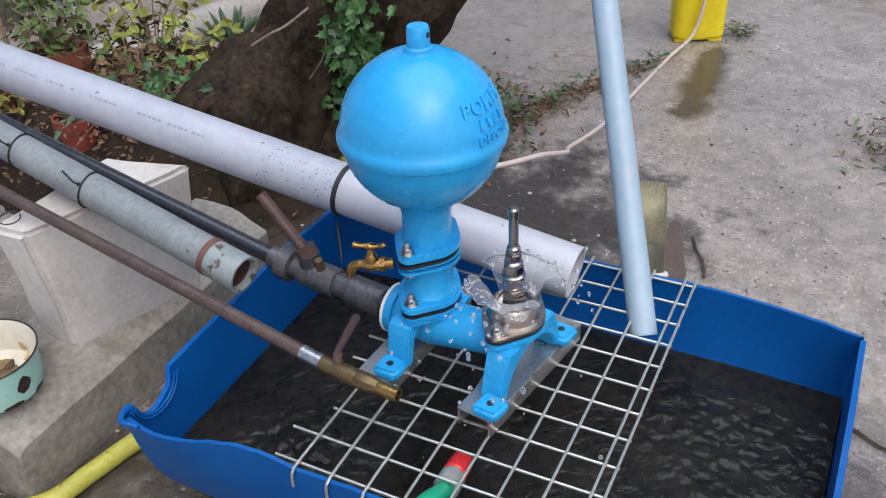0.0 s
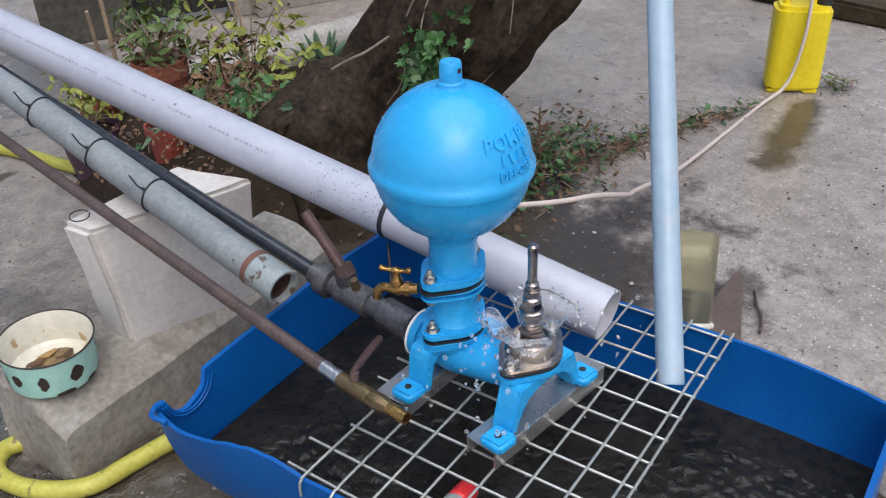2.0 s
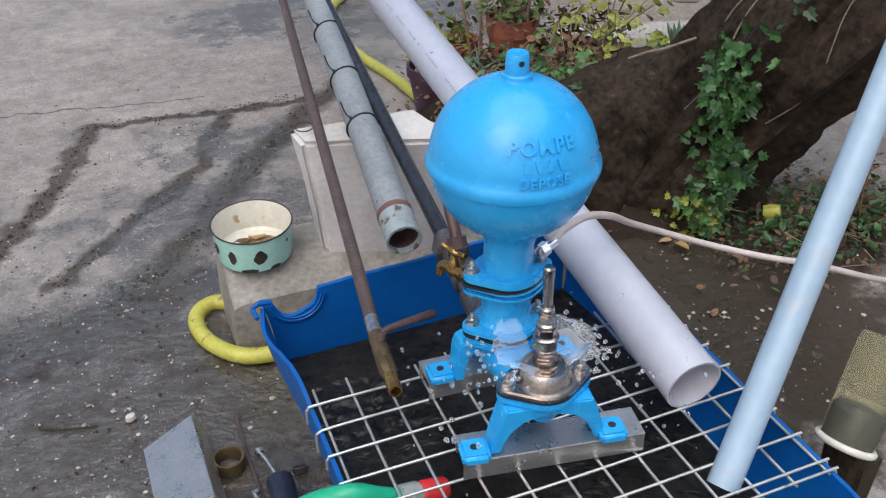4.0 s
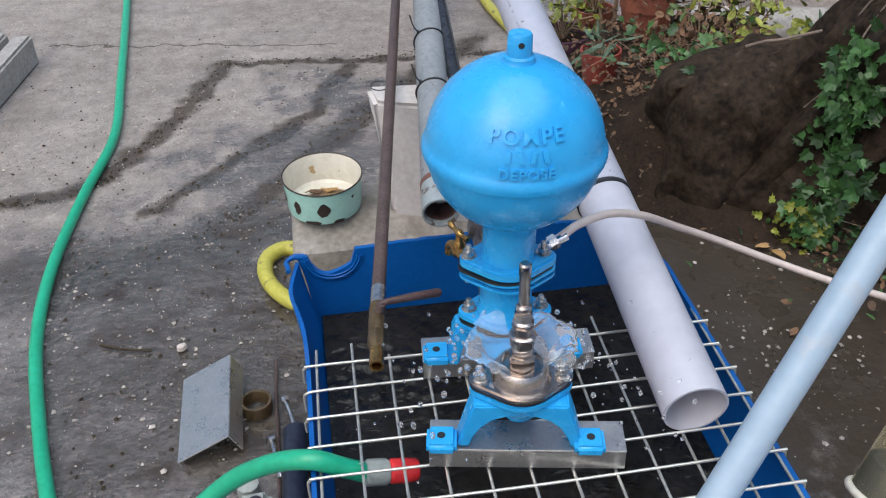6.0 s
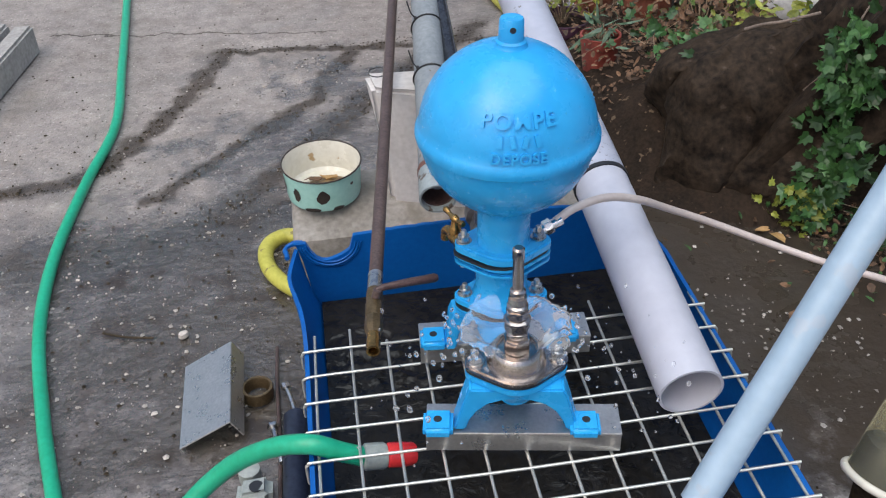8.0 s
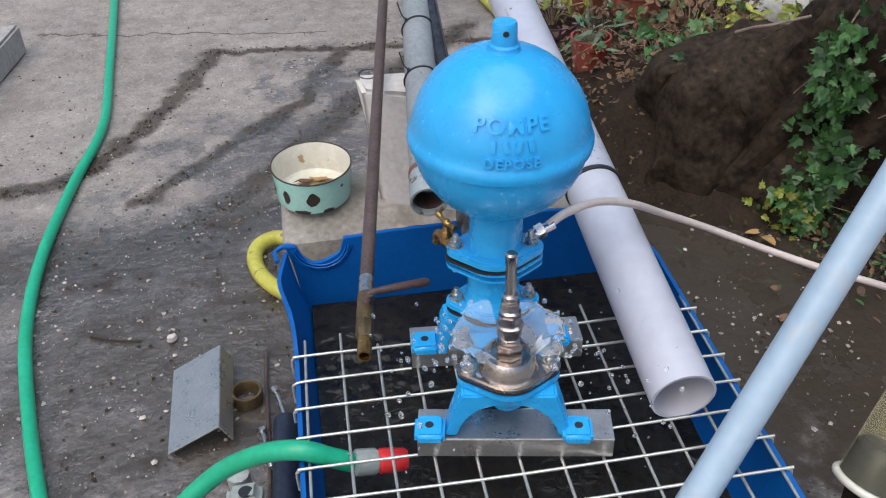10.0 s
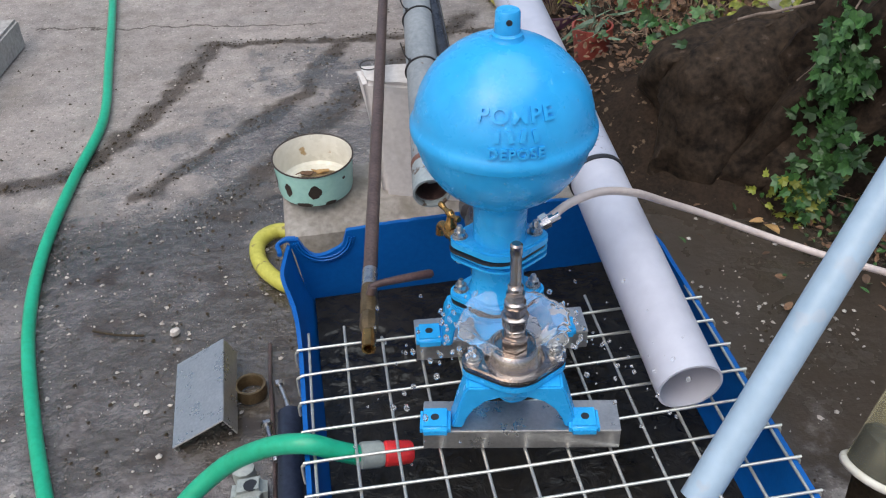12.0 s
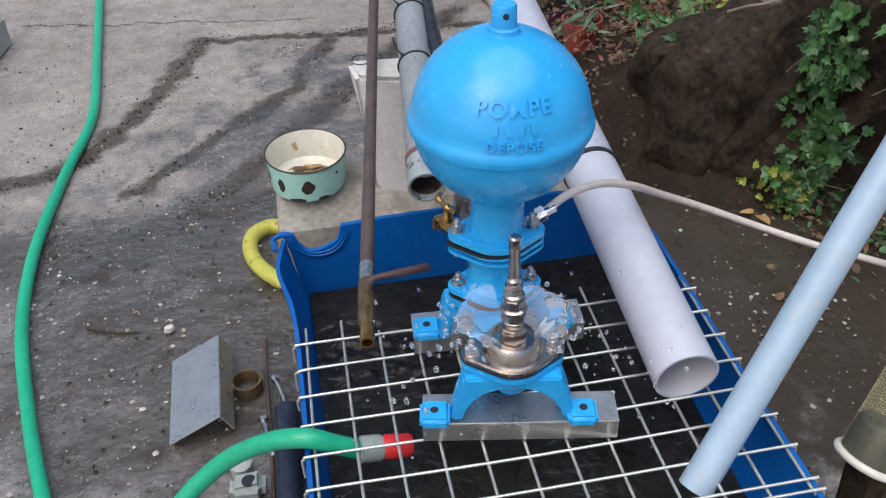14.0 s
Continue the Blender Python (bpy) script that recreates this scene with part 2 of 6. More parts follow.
def ground_material():
    """Worn, pinkish-grey yard concrete with exposed grit, and darker, glossier patches: wet where water has run, with
    shade painted in between tub and step.
    """
    m = mat("worn_yard_concrete", (0.205, 0.178, 0.163), (0.36, 0.318, 0.292), 2.6, 0.68, bump=0.0)
    n, l = m.node_tree.nodes, m.node_tree.links
    b = n["Principled BSDF"]
    co = n["Texture Coordinate"]
    base = b.inputs["Base Color"].links[0].from_socket

    def noise_tex(scale, detail=4, rough=0.6):
        t = n.new("ShaderNodeTexNoise")
        t.inputs["Scale"].default_value, t.inputs["Detail"].default_value, t.inputs["Roughness"].default_value = scale, detail, rough
        l.new(co.outputs["Object"], t.inputs["Vector"])
        return t.outputs["Fac"]

    def rng(src, a0, a1, b0=0.0, b1=1.0):
        r = n.new("ShaderNodeMapRange")
        for i, v in enumerate((a0, a1, b0, b1)):
            r.inputs[i + 1].default_value = v
        l.new(src, r.inputs[0])
        return r.outputs[0]

    def math2(op, a, bb):
        r = n.new("ShaderNodeMath")
        r.operation = op
        for i, v in enumerate((a, bb)):
            if isinstance(v, (int, float)):
                r.inputs[i].default_value = v
            else:
                l.new(v, r.inputs[i])
        r.use_clamp = op in ("MULTIPLY", "MAXIMUM")
        return r.outputs[0]

    def mixc(f, a, c, mode="MIX"):
        r = n.new("ShaderNodeMixRGB")
        r.blend_type = mode
        l.new(f, r.inputs[0])
        l.new(a, r.inputs[1])
        r.inputs[2].default_value = (*c, 1)
        return r.outputs[0]

    chips = n.new("ShaderNodeTexVoronoi")
    chips.inputs["Scale"].default_value = 135
    l.new(co.outputs["Object"], chips.inputs["Vector"])
    tone = n.new("ShaderNodeSeparateColor")
    l.new(chips.outputs["Color"], tone.inputs[0])
    shade = n.new("ShaderNodeHueSaturation")
    l.new(rng(tone.outputs[0], 0.0, 1.0, 0.89, 1.11), shade.inputs["Value"])
    l.new(base, shade.inputs["Color"])
    base = shade.outputs[0]
    grit = rng(noise_tex(120, 3), 0.62, 0.70)
    col = mixc(math2("MULTIPLY", grit, 0.8), base, (0.62, 0.58, 0.54))
    pits = math2("MAXIMUM", rng(noise_tex(75, 3), 0.37, 0.31), rng(noise_tex(42, 5, 0.7), 0.36, 0.31))
    col = mixc(math2("MULTIPLY", pits, 0.8), col, (0.07, 0.06, 0.052))
    blot = rng(noise_tex(5.5, 6, 0.7), 0.52, 0.66)
    col = mixc(math2("MULTIPLY", blot, 0.45), col, (0.17, 0.15, 0.125))
    warp = noise_tex(7, 5, 0.65)
    wet = None
    # the last patch also paints the shade between tub and step
    for x, y, r0, r1 in ((-0.28, 0.36, 0.38, 0.78), (0.05, -0.42, 0.40, 0.80), (0.82, 0.30, 0.34, 0.66), (0.70, -0.05, 0.10, 0.34), (0.05, 1.05, 0.05, 0.42), (-0.12, 1.1, 0.0, 0.3), (0.45, 2.6, 0.05, 0.42), (1.0, 2.3, 0.1, 0.6), (0.10, 1.45, 0.0, 0.22), (-0.06, 0.40, 0.15, 0.35)):
        d = n.new("ShaderNodeVectorMath")
        d.operation = "DISTANCE"
        l.new(co.outputs["Object"], d.inputs[0])
        d.inputs[1].default_value = (x, y, 0)
        k = rng(math2("ADD", d.outputs["Value"], rng(warp, 0.3, 0.7, -0.28, 0.28)), r1, r0)
        wet = k if wet is None else math2("MAXIMUM", wet, k)
    # damp streaks along joints and cracks, ragged by noise
    jag = n.new("ShaderNodeTexNoise")
    jag.inputs["Scale"].default_value, jag.inputs["Detail"].default_value = 14, 6
    l.new(co.outputs["Object"], jag.inputs["Vector"])
    ctr = n.new("ShaderNodeVectorMath")
    ctr.operation = "SUBTRACT"
    l.new(jag.outputs["Color"], ctr.inputs[0])
    ctr.inputs[1].default_value = (0.5, 0.5, 0.5)
    bend = n.new("ShaderNodeVectorMath")
    bend.operation = "MULTIPLY_ADD"
    l.new(ctr.outputs[0], bend.inputs[0])
    bend.inputs[1].default_value = (0.10, 0.10, 0.0)
    l.new(co.outputs["Object"], bend.inputs[2])
    streak = None
    for line, w in STREAKS:
        for a, c in zip(line, line[1:]):
            ab = Vector((c[0] - a[0], c[1] - a[1], 0))
            rel = n.new("ShaderNodeVectorMath")
            rel.operation = "SUBTRACT"
            l.new(bend.outputs[0], rel.inputs[0])
            rel.inputs[1].default_value = (a[0], a[1], 0)
            dot = n.new("ShaderNodeVectorMath")
            dot.operation = "DOT_PRODUCT"
            l.new(rel.outputs[0], dot.inputs[0])
            dot.inputs[1].default_value = ab / ab.length_squared
            foot = n.new("ShaderNodeVectorMath")
            foot.operation = "SCALE"
            foot.inputs[0].default_value = ab
            l.new(rng(dot.outputs["Value"], 0.0, 1.0), foot.inputs["Scale"])
            gap = n.new("ShaderNodeVectorMath")
            gap.operation = "DISTANCE"
            l.new(rel.outputs[0], gap.inputs[0])
            l.new(foot.outputs[0], gap.inputs[1])
            k = rng(gap.outputs["Value"], w * 1.5, w * 0.6)
            streak = k if streak is None else math2("MAXIMUM", streak, k)
    streaked = n.new("ShaderNodeMixRGB")
    streaked.blend_type = "MULTIPLY"
    l.new(math2("MULTIPLY", streak, 0.9), streaked.inputs[0])
    l.new(col, streaked.inputs[1])
    streaked.inputs[2].default_value = (0.19, 0.155, 0.12, 1)
    col = streaked.outputs[0]
    dark = n.new("ShaderNodeMixRGB")
    dark.blend_type = "MULTIPLY"
    l.new(math2("MULTIPLY", wet, 0.85), dark.inputs[0])
    l.new(col, dark.inputs[1])
    # wet darkening, its cool tint painting in some of the sky's reflection
    dark.inputs[2].default_value = (0.262, 0.245, 0.262, 1)
    mud_and_shade = []
    # the second patch is wet mud plus painted shade beside the tub
    for x, y, r0, r1 in ((0.88, 0.33, 0.42, 0.66), (-0.15, 0.33, 0.24, 0.50), (0.72, 0.70, 0.16, 0.36)):
        md = n.new("ShaderNodeVectorMath")
        md.operation = "DISTANCE"
        l.new(co.outputs["Object"], md.inputs[0])
        md.inputs[1].default_value = (x, y, 0)
        mud_and_shade.append(rng(math2("ADD", md.outputs["Value"], rng(warp, 0.3, 0.7, -0.25, 0.25)), r1, r0))
    bare = math2("MAXIMUM", mud_and_shade[0], mud_and_shade[2])
    mud = math2("MAXIMUM", bare, mud_and_shade[1])
    earth = rng(bare, 0.0, 1.0, 1.0, 0.15)
    muddy = mixc(math2("MULTIPLY", mud, 0.86), dark.outputs[0], (0.040, 0.030, 0.020))
    far_wet = n.new("ShaderNodeVectorMath")
    far_wet.operation = "DISTANCE"
    l.new(co.outputs["Object"], far_wet.inputs[0])
    far_wet.inputs[1].default_value = (1.7, -0.4, 0)
    sheen = rng(math2("ADD", far_wet.outputs["Value"], rng(warp, 0.3, 0.7, -0.5, 0.5)), 1.7, 0.7)
    l.new(muddy, b.inputs["Base Color"])
    # a film of water with its own slow ripple
    l.new(math2("MULTIPLY", earth, math2("MULTIPLY", rng(wet, 0.25, 0.8), rng(noise_tex(9, 4, 0.6), 0.34, 0.48))), b.inputs["Coat Weight"])
    b.inputs["Coat Roughness"].default_value = 0.05
    b.inputs["Coat IOR"].default_value = 1.7
    film = n.new("ShaderNodeBump")
    film.inputs["Strength"].default_value = 1.0
    film.inputs["Distance"].default_value = 0.022
    l.new(noise_tex(34, 5, 0.6), film.inputs["Height"])
    l.new(film.outputs[0], b.inputs["Coat Normal"])
    ro = math2("SUBTRACT", math2("SUBTRACT", rng(warp, 0.3, 0.7, 0.78, 0.6), math2("MULTIPLY", sheen, 0.46)), math2("ADD", math2("MULTIPLY", math2("MULTIPLY", math2("MAXIMUM", wet, mud), earth), 0.66), math2("MULTIPLY", rng(noise_tex(2.4, 5, 0.6), 0.50, 0.60), 0.26)))
    l.new(math2("MAXIMUM", ro, 0.12), b.inputs["Roughness"])
    h = math2("ADD", math2("MULTIPLY", grit, 0.35), math2("SUBTRACT", math2("ADD", noise_tex(40, 6, 0.7), math2("MULTIPLY", noise_tex(17, 4, 0.6), 0.9)), math2("MULTIPLY", pits, 0.6)))
    bp = n.new("ShaderNodeBump")
    bp.inputs["Strength"].default_value = 0.55
    bp.inputs["Distance"].default_value = 0.019
    l.new(math2("SUBTRACT", math2("SUBTRACT", rng(wet, 0.0, 1.0, 0.55, 0.42), math2("MULTIPLY", mud, 0.35)), math2("MULTIPLY", sheen, 0.42)), bp.inputs["Strength"])
    l.new(h, bp.inputs["Height"])
    l.new(bp.outputs[0], b.inputs["Normal"])
    return m


GROUND = ground_material()


# ---- mesh helpers ----
def obj(name, bm, material, parent=None, label="", smooth=38):
    me = bpy.data.meshes.new(name)
    bm.normal_update()
    bm.to_mesh(me)
    bm.free()
    if smooth:
        me.polygons.foreach_set("use_smooth", [True] * len(me.polygons))
        me.set_sharp_from_angle(angle=radians(smooth))
    me.materials.append(material)
    ob = new(name, me)
    if parent:
        ob.parent = parent
    if label:
        ob["label"] = label
    return ob


def part(name, bm, material, parent, label=""):
    return obj(name, bm, material, parent, label)


def raw(name, verts, faces, material, parent=None, label="", smooth=0):
    me = bpy.data.meshes.new(name)
    me.from_pydata(verts, [], faces)
    me.materials.append(material)
    if smooth:
        me.polygons.foreach_set("use_smooth", [True] * len(me.polygons))
        me.set_sharp_from_angle(angle=radians(smooth))
    ob = new(name, me)
    if parent:
        ob.parent = parent
    if label:
        ob["label"] = label
    return ob


def thing(name, m, label, category, group=""):
    e = new(name)
    e.empty_display_size = 0.05
    e.matrix_basis = m
    return tagged(e, label, category, group)


def curve(pts, n=10):
    """Catmull-Rom through points."""
    p = [Vector(q) for q in pts]
    p = [p[0] * 2 - p[1]] + p + [p[-1] * 2 - p[-2]]
    out = []
    for i in range(1, len(p) - 2):
        for k in range(n):
            t = k / n
            a, b, c, d = p[i - 1], p[i], p[i + 1], p[i + 2]
            out.append(0.5 * ((2 * b) + (c - a) * t + (2 * a - 5 * b + 4 * c - d) * t * t + (3 * b - a - 3 * c + d) * t ** 3))
    out.append(p[-2])
    return out


def tube(pts, r, seg=14, bore=0.0, cap=True, bm=None):
    """Sweep along points; r a number or a list; bore opens the far end as a real hollow of that radius."""
    bm = bm or bmesh.new()
    pts = [Vector(p) for p in pts]
    rs = r if isinstance(r, (list, tuple)) else [r] * len(pts)
    up = None
    rings = []
    for i, p in enumerate(pts):
        d = (pts[min(i + 1, len(pts) - 1)] - pts[max(i - 1, 0)]).normalized()
        if up is None:
            up = d.orthogonal().normalized()
        up = (up - d * up.dot(d)).normalized()
        s = d.cross(up)
        rings.append([bm.verts.new(p + (up * math.cos(a) + s * math.sin(a)) * rs[i]) for a in (2 * math.pi * k / seg for k in range(seg))])
    for a, b in zip(rings, rings[1:]):
        for k in range(seg):
            bm.faces.new((a[k], a[(k + 1) % seg], b[(k + 1) % seg], b[k]))
    if bore:
        d = (pts[-1] - pts[-2]).normalized()
        inner = []
        depth = min(0.25, 0.8 * sum((pts[k + 1] - pts[k]).length for k in range(len(pts) - 1) if k >= len(pts) - 3 and (pts[k + 1] - pts[k]).normalized().dot((pts[-1] - pts[-2]).normalized()) > 0.97))
        for off in (0.0, -depth):
            c = pts[-1] + d * off
            inner.append([bm.verts.new(c + (v.co - pts[-1]) * (bore / rs[-1])) for v in rings[-1]])
        for a, b in ((rings[-1], inner[0]), (inner[0], inner[1])):
            for k in range(seg):
                bm.faces.new((a[k], a[(k + 1) % seg], b[(k + 1) % seg], b[k]))
        bm.faces.new(inner[1])
        bm.faces.new(rings[0][::-1])
    elif cap:
        bm.faces.new(rings[-1])
        bm.faces.new(rings[0][::-1])
    return bm


def lathe(profile, seg=28, centre=(0, 0, 0), bm=None, sx=1.0, sy=1.0):
    """Turn (radius, height) pairs round z."""
    bm = bm or bmesh.new()
    rings = []
    for r, z in profile:
        r = max(r, 0.0004)
        rings.append([bm.verts.new((centre[0] + r * sx * math.cos(2 * math.pi * k / seg), centre[1] + r * sy * math.sin(2 * math.pi * k / seg), centre[2] + z)) for k in range(seg)])
    for a, b in zip(rings, rings[1:]):
        for k in range(seg):
            bm.faces.new((a[k], a[(k + 1) % seg], b[(k + 1) % seg], b[k]))
    bm.faces.new(rings[0][::-1])
    bm.faces.new(rings[-1])
    return bm


def box(x0, x1, y0, y1, z0, z1, bev=0.002, bm=None, seg=2):
    bm = bm or bmesh.new()
    m = Matrix.LocRotScale(((x0 + x1) / 2, (y0 + y1) / 2, (z0 + z1) / 2), None, (x1 - x0, y1 - y0, z1 - z0))
    g = bmesh.ops.create_cube(bm, size=1, matrix=m)
    if bev:
        es = list({e for v in g["verts"] for e in v.link_edges})
        bmesh.ops.bevel(bm, geom=es, offset=bev, segments=seg, affect="EDGES")
    return bm


def prism(poly, z0, z1, bev=0.0015, bm=None):
    """Extrude a plan outline upward."""
    bm = bm or bmesh.new()
    vs = [bm.verts.new((x, y, z0)) for x, y in poly]
    f = bm.faces.new(vs[::-1])
    g = bmesh.ops.extrude_face_region(bm, geom=[f])
    top = [v for v in g["geom"] if isinstance(v, bmesh.types.BMVert)]
    bmesh.ops.translate(bm, verts=top, vec=(0, 0, z1 - z0))
    bmesh.ops.recalc_face_normals(bm, faces=bm.faces)
    if bev:
        es = [e for e in bm.edges if e.is_manifold and e.calc_face_angle(0) > 0.9]
        bmesh.ops.bevel(bm, geom=es, offset=bev, segments=2, affect="EDGES")
    return bm


def oval(hx, hy, ear, n=10):
    """Two-bolt flange outline: a round middle with tangent lines to smaller ears at +-x."""
    out = []
    d = hx - ear
    ang = math.acos(max(-1, min(1, (hy - ear) / d)))
    for k in range(n + 1):
        a = -ang + 2 * ang * k / n
        out.append((d + ear * math.cos(a), ear * math.sin(a)))
    for k in range(n + 1):
        a = ang + (math.pi - 2 * ang) * k / n
        out.append((hy * math.cos(a), hy * math.sin(a)))
    for k in range(n + 1):
        a = math.pi - ang + 2 * ang * k / n
        out.append((-d + ear * math.cos(a), ear * math.sin(a)))
    for k in range(n + 1):
        a = math.pi + ang + (math.pi - 2 * ang) * k / n
        out.append((hy * math.cos(a), hy * math.sin(a)))
    clean = []
    for p in out:
        if not clean or math.dist(p, clean[-1]) > 1e-4:
            clean.append(p)
    return clean


def hexagon(r, z0, z1, c=(0, 0), rot=0.0, bev=0.0008, bm=None):
    return prism([(c[0] + r * math.cos(rot + k * math.pi / 3), c[1] + r * math.sin(rot + k * math.pi / 3)) for k in range(6)], z0, z1, bev, bm)


def wobble(bm, amount, scale, seed=0.0):
    for v in bm.verts:
        v.co += noise.noise_vector(v.co * scale + Vector((seed, seed, seed))) * amount
    return bm


IDENT = Matrix.Identity(4)
GRID_Z = 0.289

# ---- ground and far surroundings ----
def make_ground():
    xs = sorted(set([-60, -30, -15, -8, -5] + [round(-3 + 0.1 * i, 3) for i in range(81)] + [7, 10, 15, 30, 60]))
    verts, faces = [], []
    for y in xs:
        for x in xs:
            z = 0.006 * noise.noise(Vector((x * 1.3, y * 1.3, 0))) if abs(x) < 6 and abs(y) < 6 else 0.0
            verts.append((x, y, z))
    n = len(xs)
    for j in range(n - 1):
        for i in range(n - 1):
            faces.append((j * n + i, j * n + i + 1, (j + 1) * n + i + 1, (j + 1) * n + i))
    tagged(raw("ground", verts, faces, GROUND, smooth=60), "worn pinkish-grey concrete yard, wet round the tub", "ground", kind="structure")


make_ground()


def seam(path, w0, seed, label):
    """A ragged line of moss and dirt lying in a joint of the concrete."""
    pts = curve([(x, y, 0) for x, y in path], 30)
    verts, faces = [], []
    rnd = random.Random(seed)
    for i, p in enumerate(pts):
        d = (pts[min(i + 1, len(pts) - 1)] - pts[max(i - 1, 0)]).normalized()
        s = Vector((-d.y, d.x, 0))
        for k, f in enumerate((-1, 0, 1)):
            w = w0 * max(0.06, 0.55 + 1.5 * noise.noise(p * 6 + Vector((seed, k, 0))) + 0.9 * noise.noise(p * 30 + Vector((0, k, seed))) + 0.25 * rnd.random())
            q = p + s * f * w
            verts.append((q.x, q.y, 0.0062 if f == 0 else 0.0045))
    for i in range(len(pts) - 1):
        for k in range(2):
            a = i * 3 + k
            faces.append((a, a + 1, a + 4, a + 3))
    tagged(raw("moss_seam", verts, faces, MOSS, smooth=60), label, "moss", kind="stuff")


seam([(0.66, -0.55), (0.645, -0.625), (0.61, -0.72), (0.62, -0.9)], 0.005, 4, "narrow dark crack in the concrete")


def crumbs_along(path, width, count, size, seed, label):
    """Flat crumbs of dirt strewn along a line."""
    pts = curve([(x, y, 0) for x, y in path], 12)
    rnd = random.Random(seed)
    verts, faces = [], []
    for _ in range(count):
        p = pts[int(rnd.random() * len(pts))]
        w = width * (0.4 + 1.3 * abs(noise.noise(p * 5 + Vector((seed, 0, 0)))))
        x, y = p.x + rnd.gauss(0, w) + rnd.uniform(-0.02, 0.02), p.y + rnd.gauss(0, w) + rnd.uniform(-0.02, 0.02)
        s = size * (0.3 + 1.4 * rnd.random() ** 2)
        b, a0 = len(verts), rnd.random() * 6
        for k in range(7):
            a = a0 + k * 2 * math.pi / 7
            q = s * (0.5 + 0.8 * rnd.random())
            verts.append((x + q * math.cos(a), y + q * math.sin(a), 0.0035))
        verts.append((x, y, 0.0062))
        for k in range(7):
            faces.append((b + k, b + (k + 1) % 7, b + 7))
    tagged(raw("dirt_crumbs", verts, faces, MOSS), label, "dirt", kind="stuff")


crumbs_along([(-0.75, 1.02), (-0.565, 1.036), (-0.456, 1.19), (-0.351, 1.402), (-0.239, 1.755)], 0.014, 220, 0.0030, 31, "wet dark dirt strewn along a concrete joint")
crumbs_along([(-0.239, 1.755), (-0.017, 1.734), (0.222, 1.705), (0.55, 1.68)], 0.008, 220, 0.0030, 32, "thin dark dirt strewn along a concrete joint")
crumbs_along([(-0.371, 0.916), (-0.153, 1.178), (0.031, 1.379), (0.15, 1.679), (0.35, 1.74)], 0.012, 200, 0.0028, 33, "dark moss crumbs along a crack in concrete")
crumbs_along([(-0.25, 0.80), (-0.11, 0.942), (-0.009, 1.073), (0.104, 1.265), (0.224, 1.418), (0.363, 1.595), (0.541, 1.789)], 0.024, 320, 0.0030, 34, "broad scatter of wet dark dirt on concrete")


def specks(name, centre, spread, count, size, material, seed, label, category, zmax=0.004):
    """Small irregular crumbs lying on the ground."""
    rnd = random.Random(seed)
    verts, faces = [], []
    for _ in range(count):
        x = centre[0] + rnd.gauss(0, 1) * spread[0]
        y = centre[1] + rnd.gauss(0, 1) * spread[1]
        if -0.06 < x < 0.60 and -0.66 < y < 0.31:
            continue
        s = size * (0.35 + 2.0 * rnd.random() ** 3)
        b = len(verts)
        a0 = rnd.random() * 6
        for k in range(5):
            a = a0 + k * 2 * math.pi / 5
            q = s * (0.4 + 0.9 * rnd.random())
            verts.append((x + q * math.cos(a), y + q * math.sin(a), 0.001))
        verts.append((x, y, 0.003 + s * 0.35))
        for k in range(5):
            faces.append((b + k, b + (k + 1) % 5, b + 5))
    tagged(raw(name, verts, faces, material), label, category, kind="stuff")


specks("grit", (-0.35, 0.9), (0.4, 0.6), 2000, 0.0020, GRIT, 11, "pale grit and crumbs scattered on the concrete", "grit")
specks("grit", (-0.35, 0.30), (0.22, 0.24), 420, 0.0027, GRIT, 15, "pale stones and crumbs on the wet concrete", "grit")
specks("grit", (0.85, 0.22), (0.12, 0.14), 160, 0.0030, GRIT, 16, "small pale stones in the dark mud", "grit")
specks("grit", (1.5, -0.3), (0.6, 0.7), 600, 0.0022, GRIT, 12, "pale grit and crumbs scattered on the concrete", "grit")
specks("dirt_crumbs", (-0.2, 0.7), (0.5, 0.6), 1500, 0.0022, MOSS, 13, "dark crumbs of dirt on the wet concrete", "dirt")
specks("dirt_crumbs", (1.95, -0.45), (0.35, 0.3), 320, 0.0022, MOSS, 14, "dark leaf litter crumbs on the concrete", "dirt")


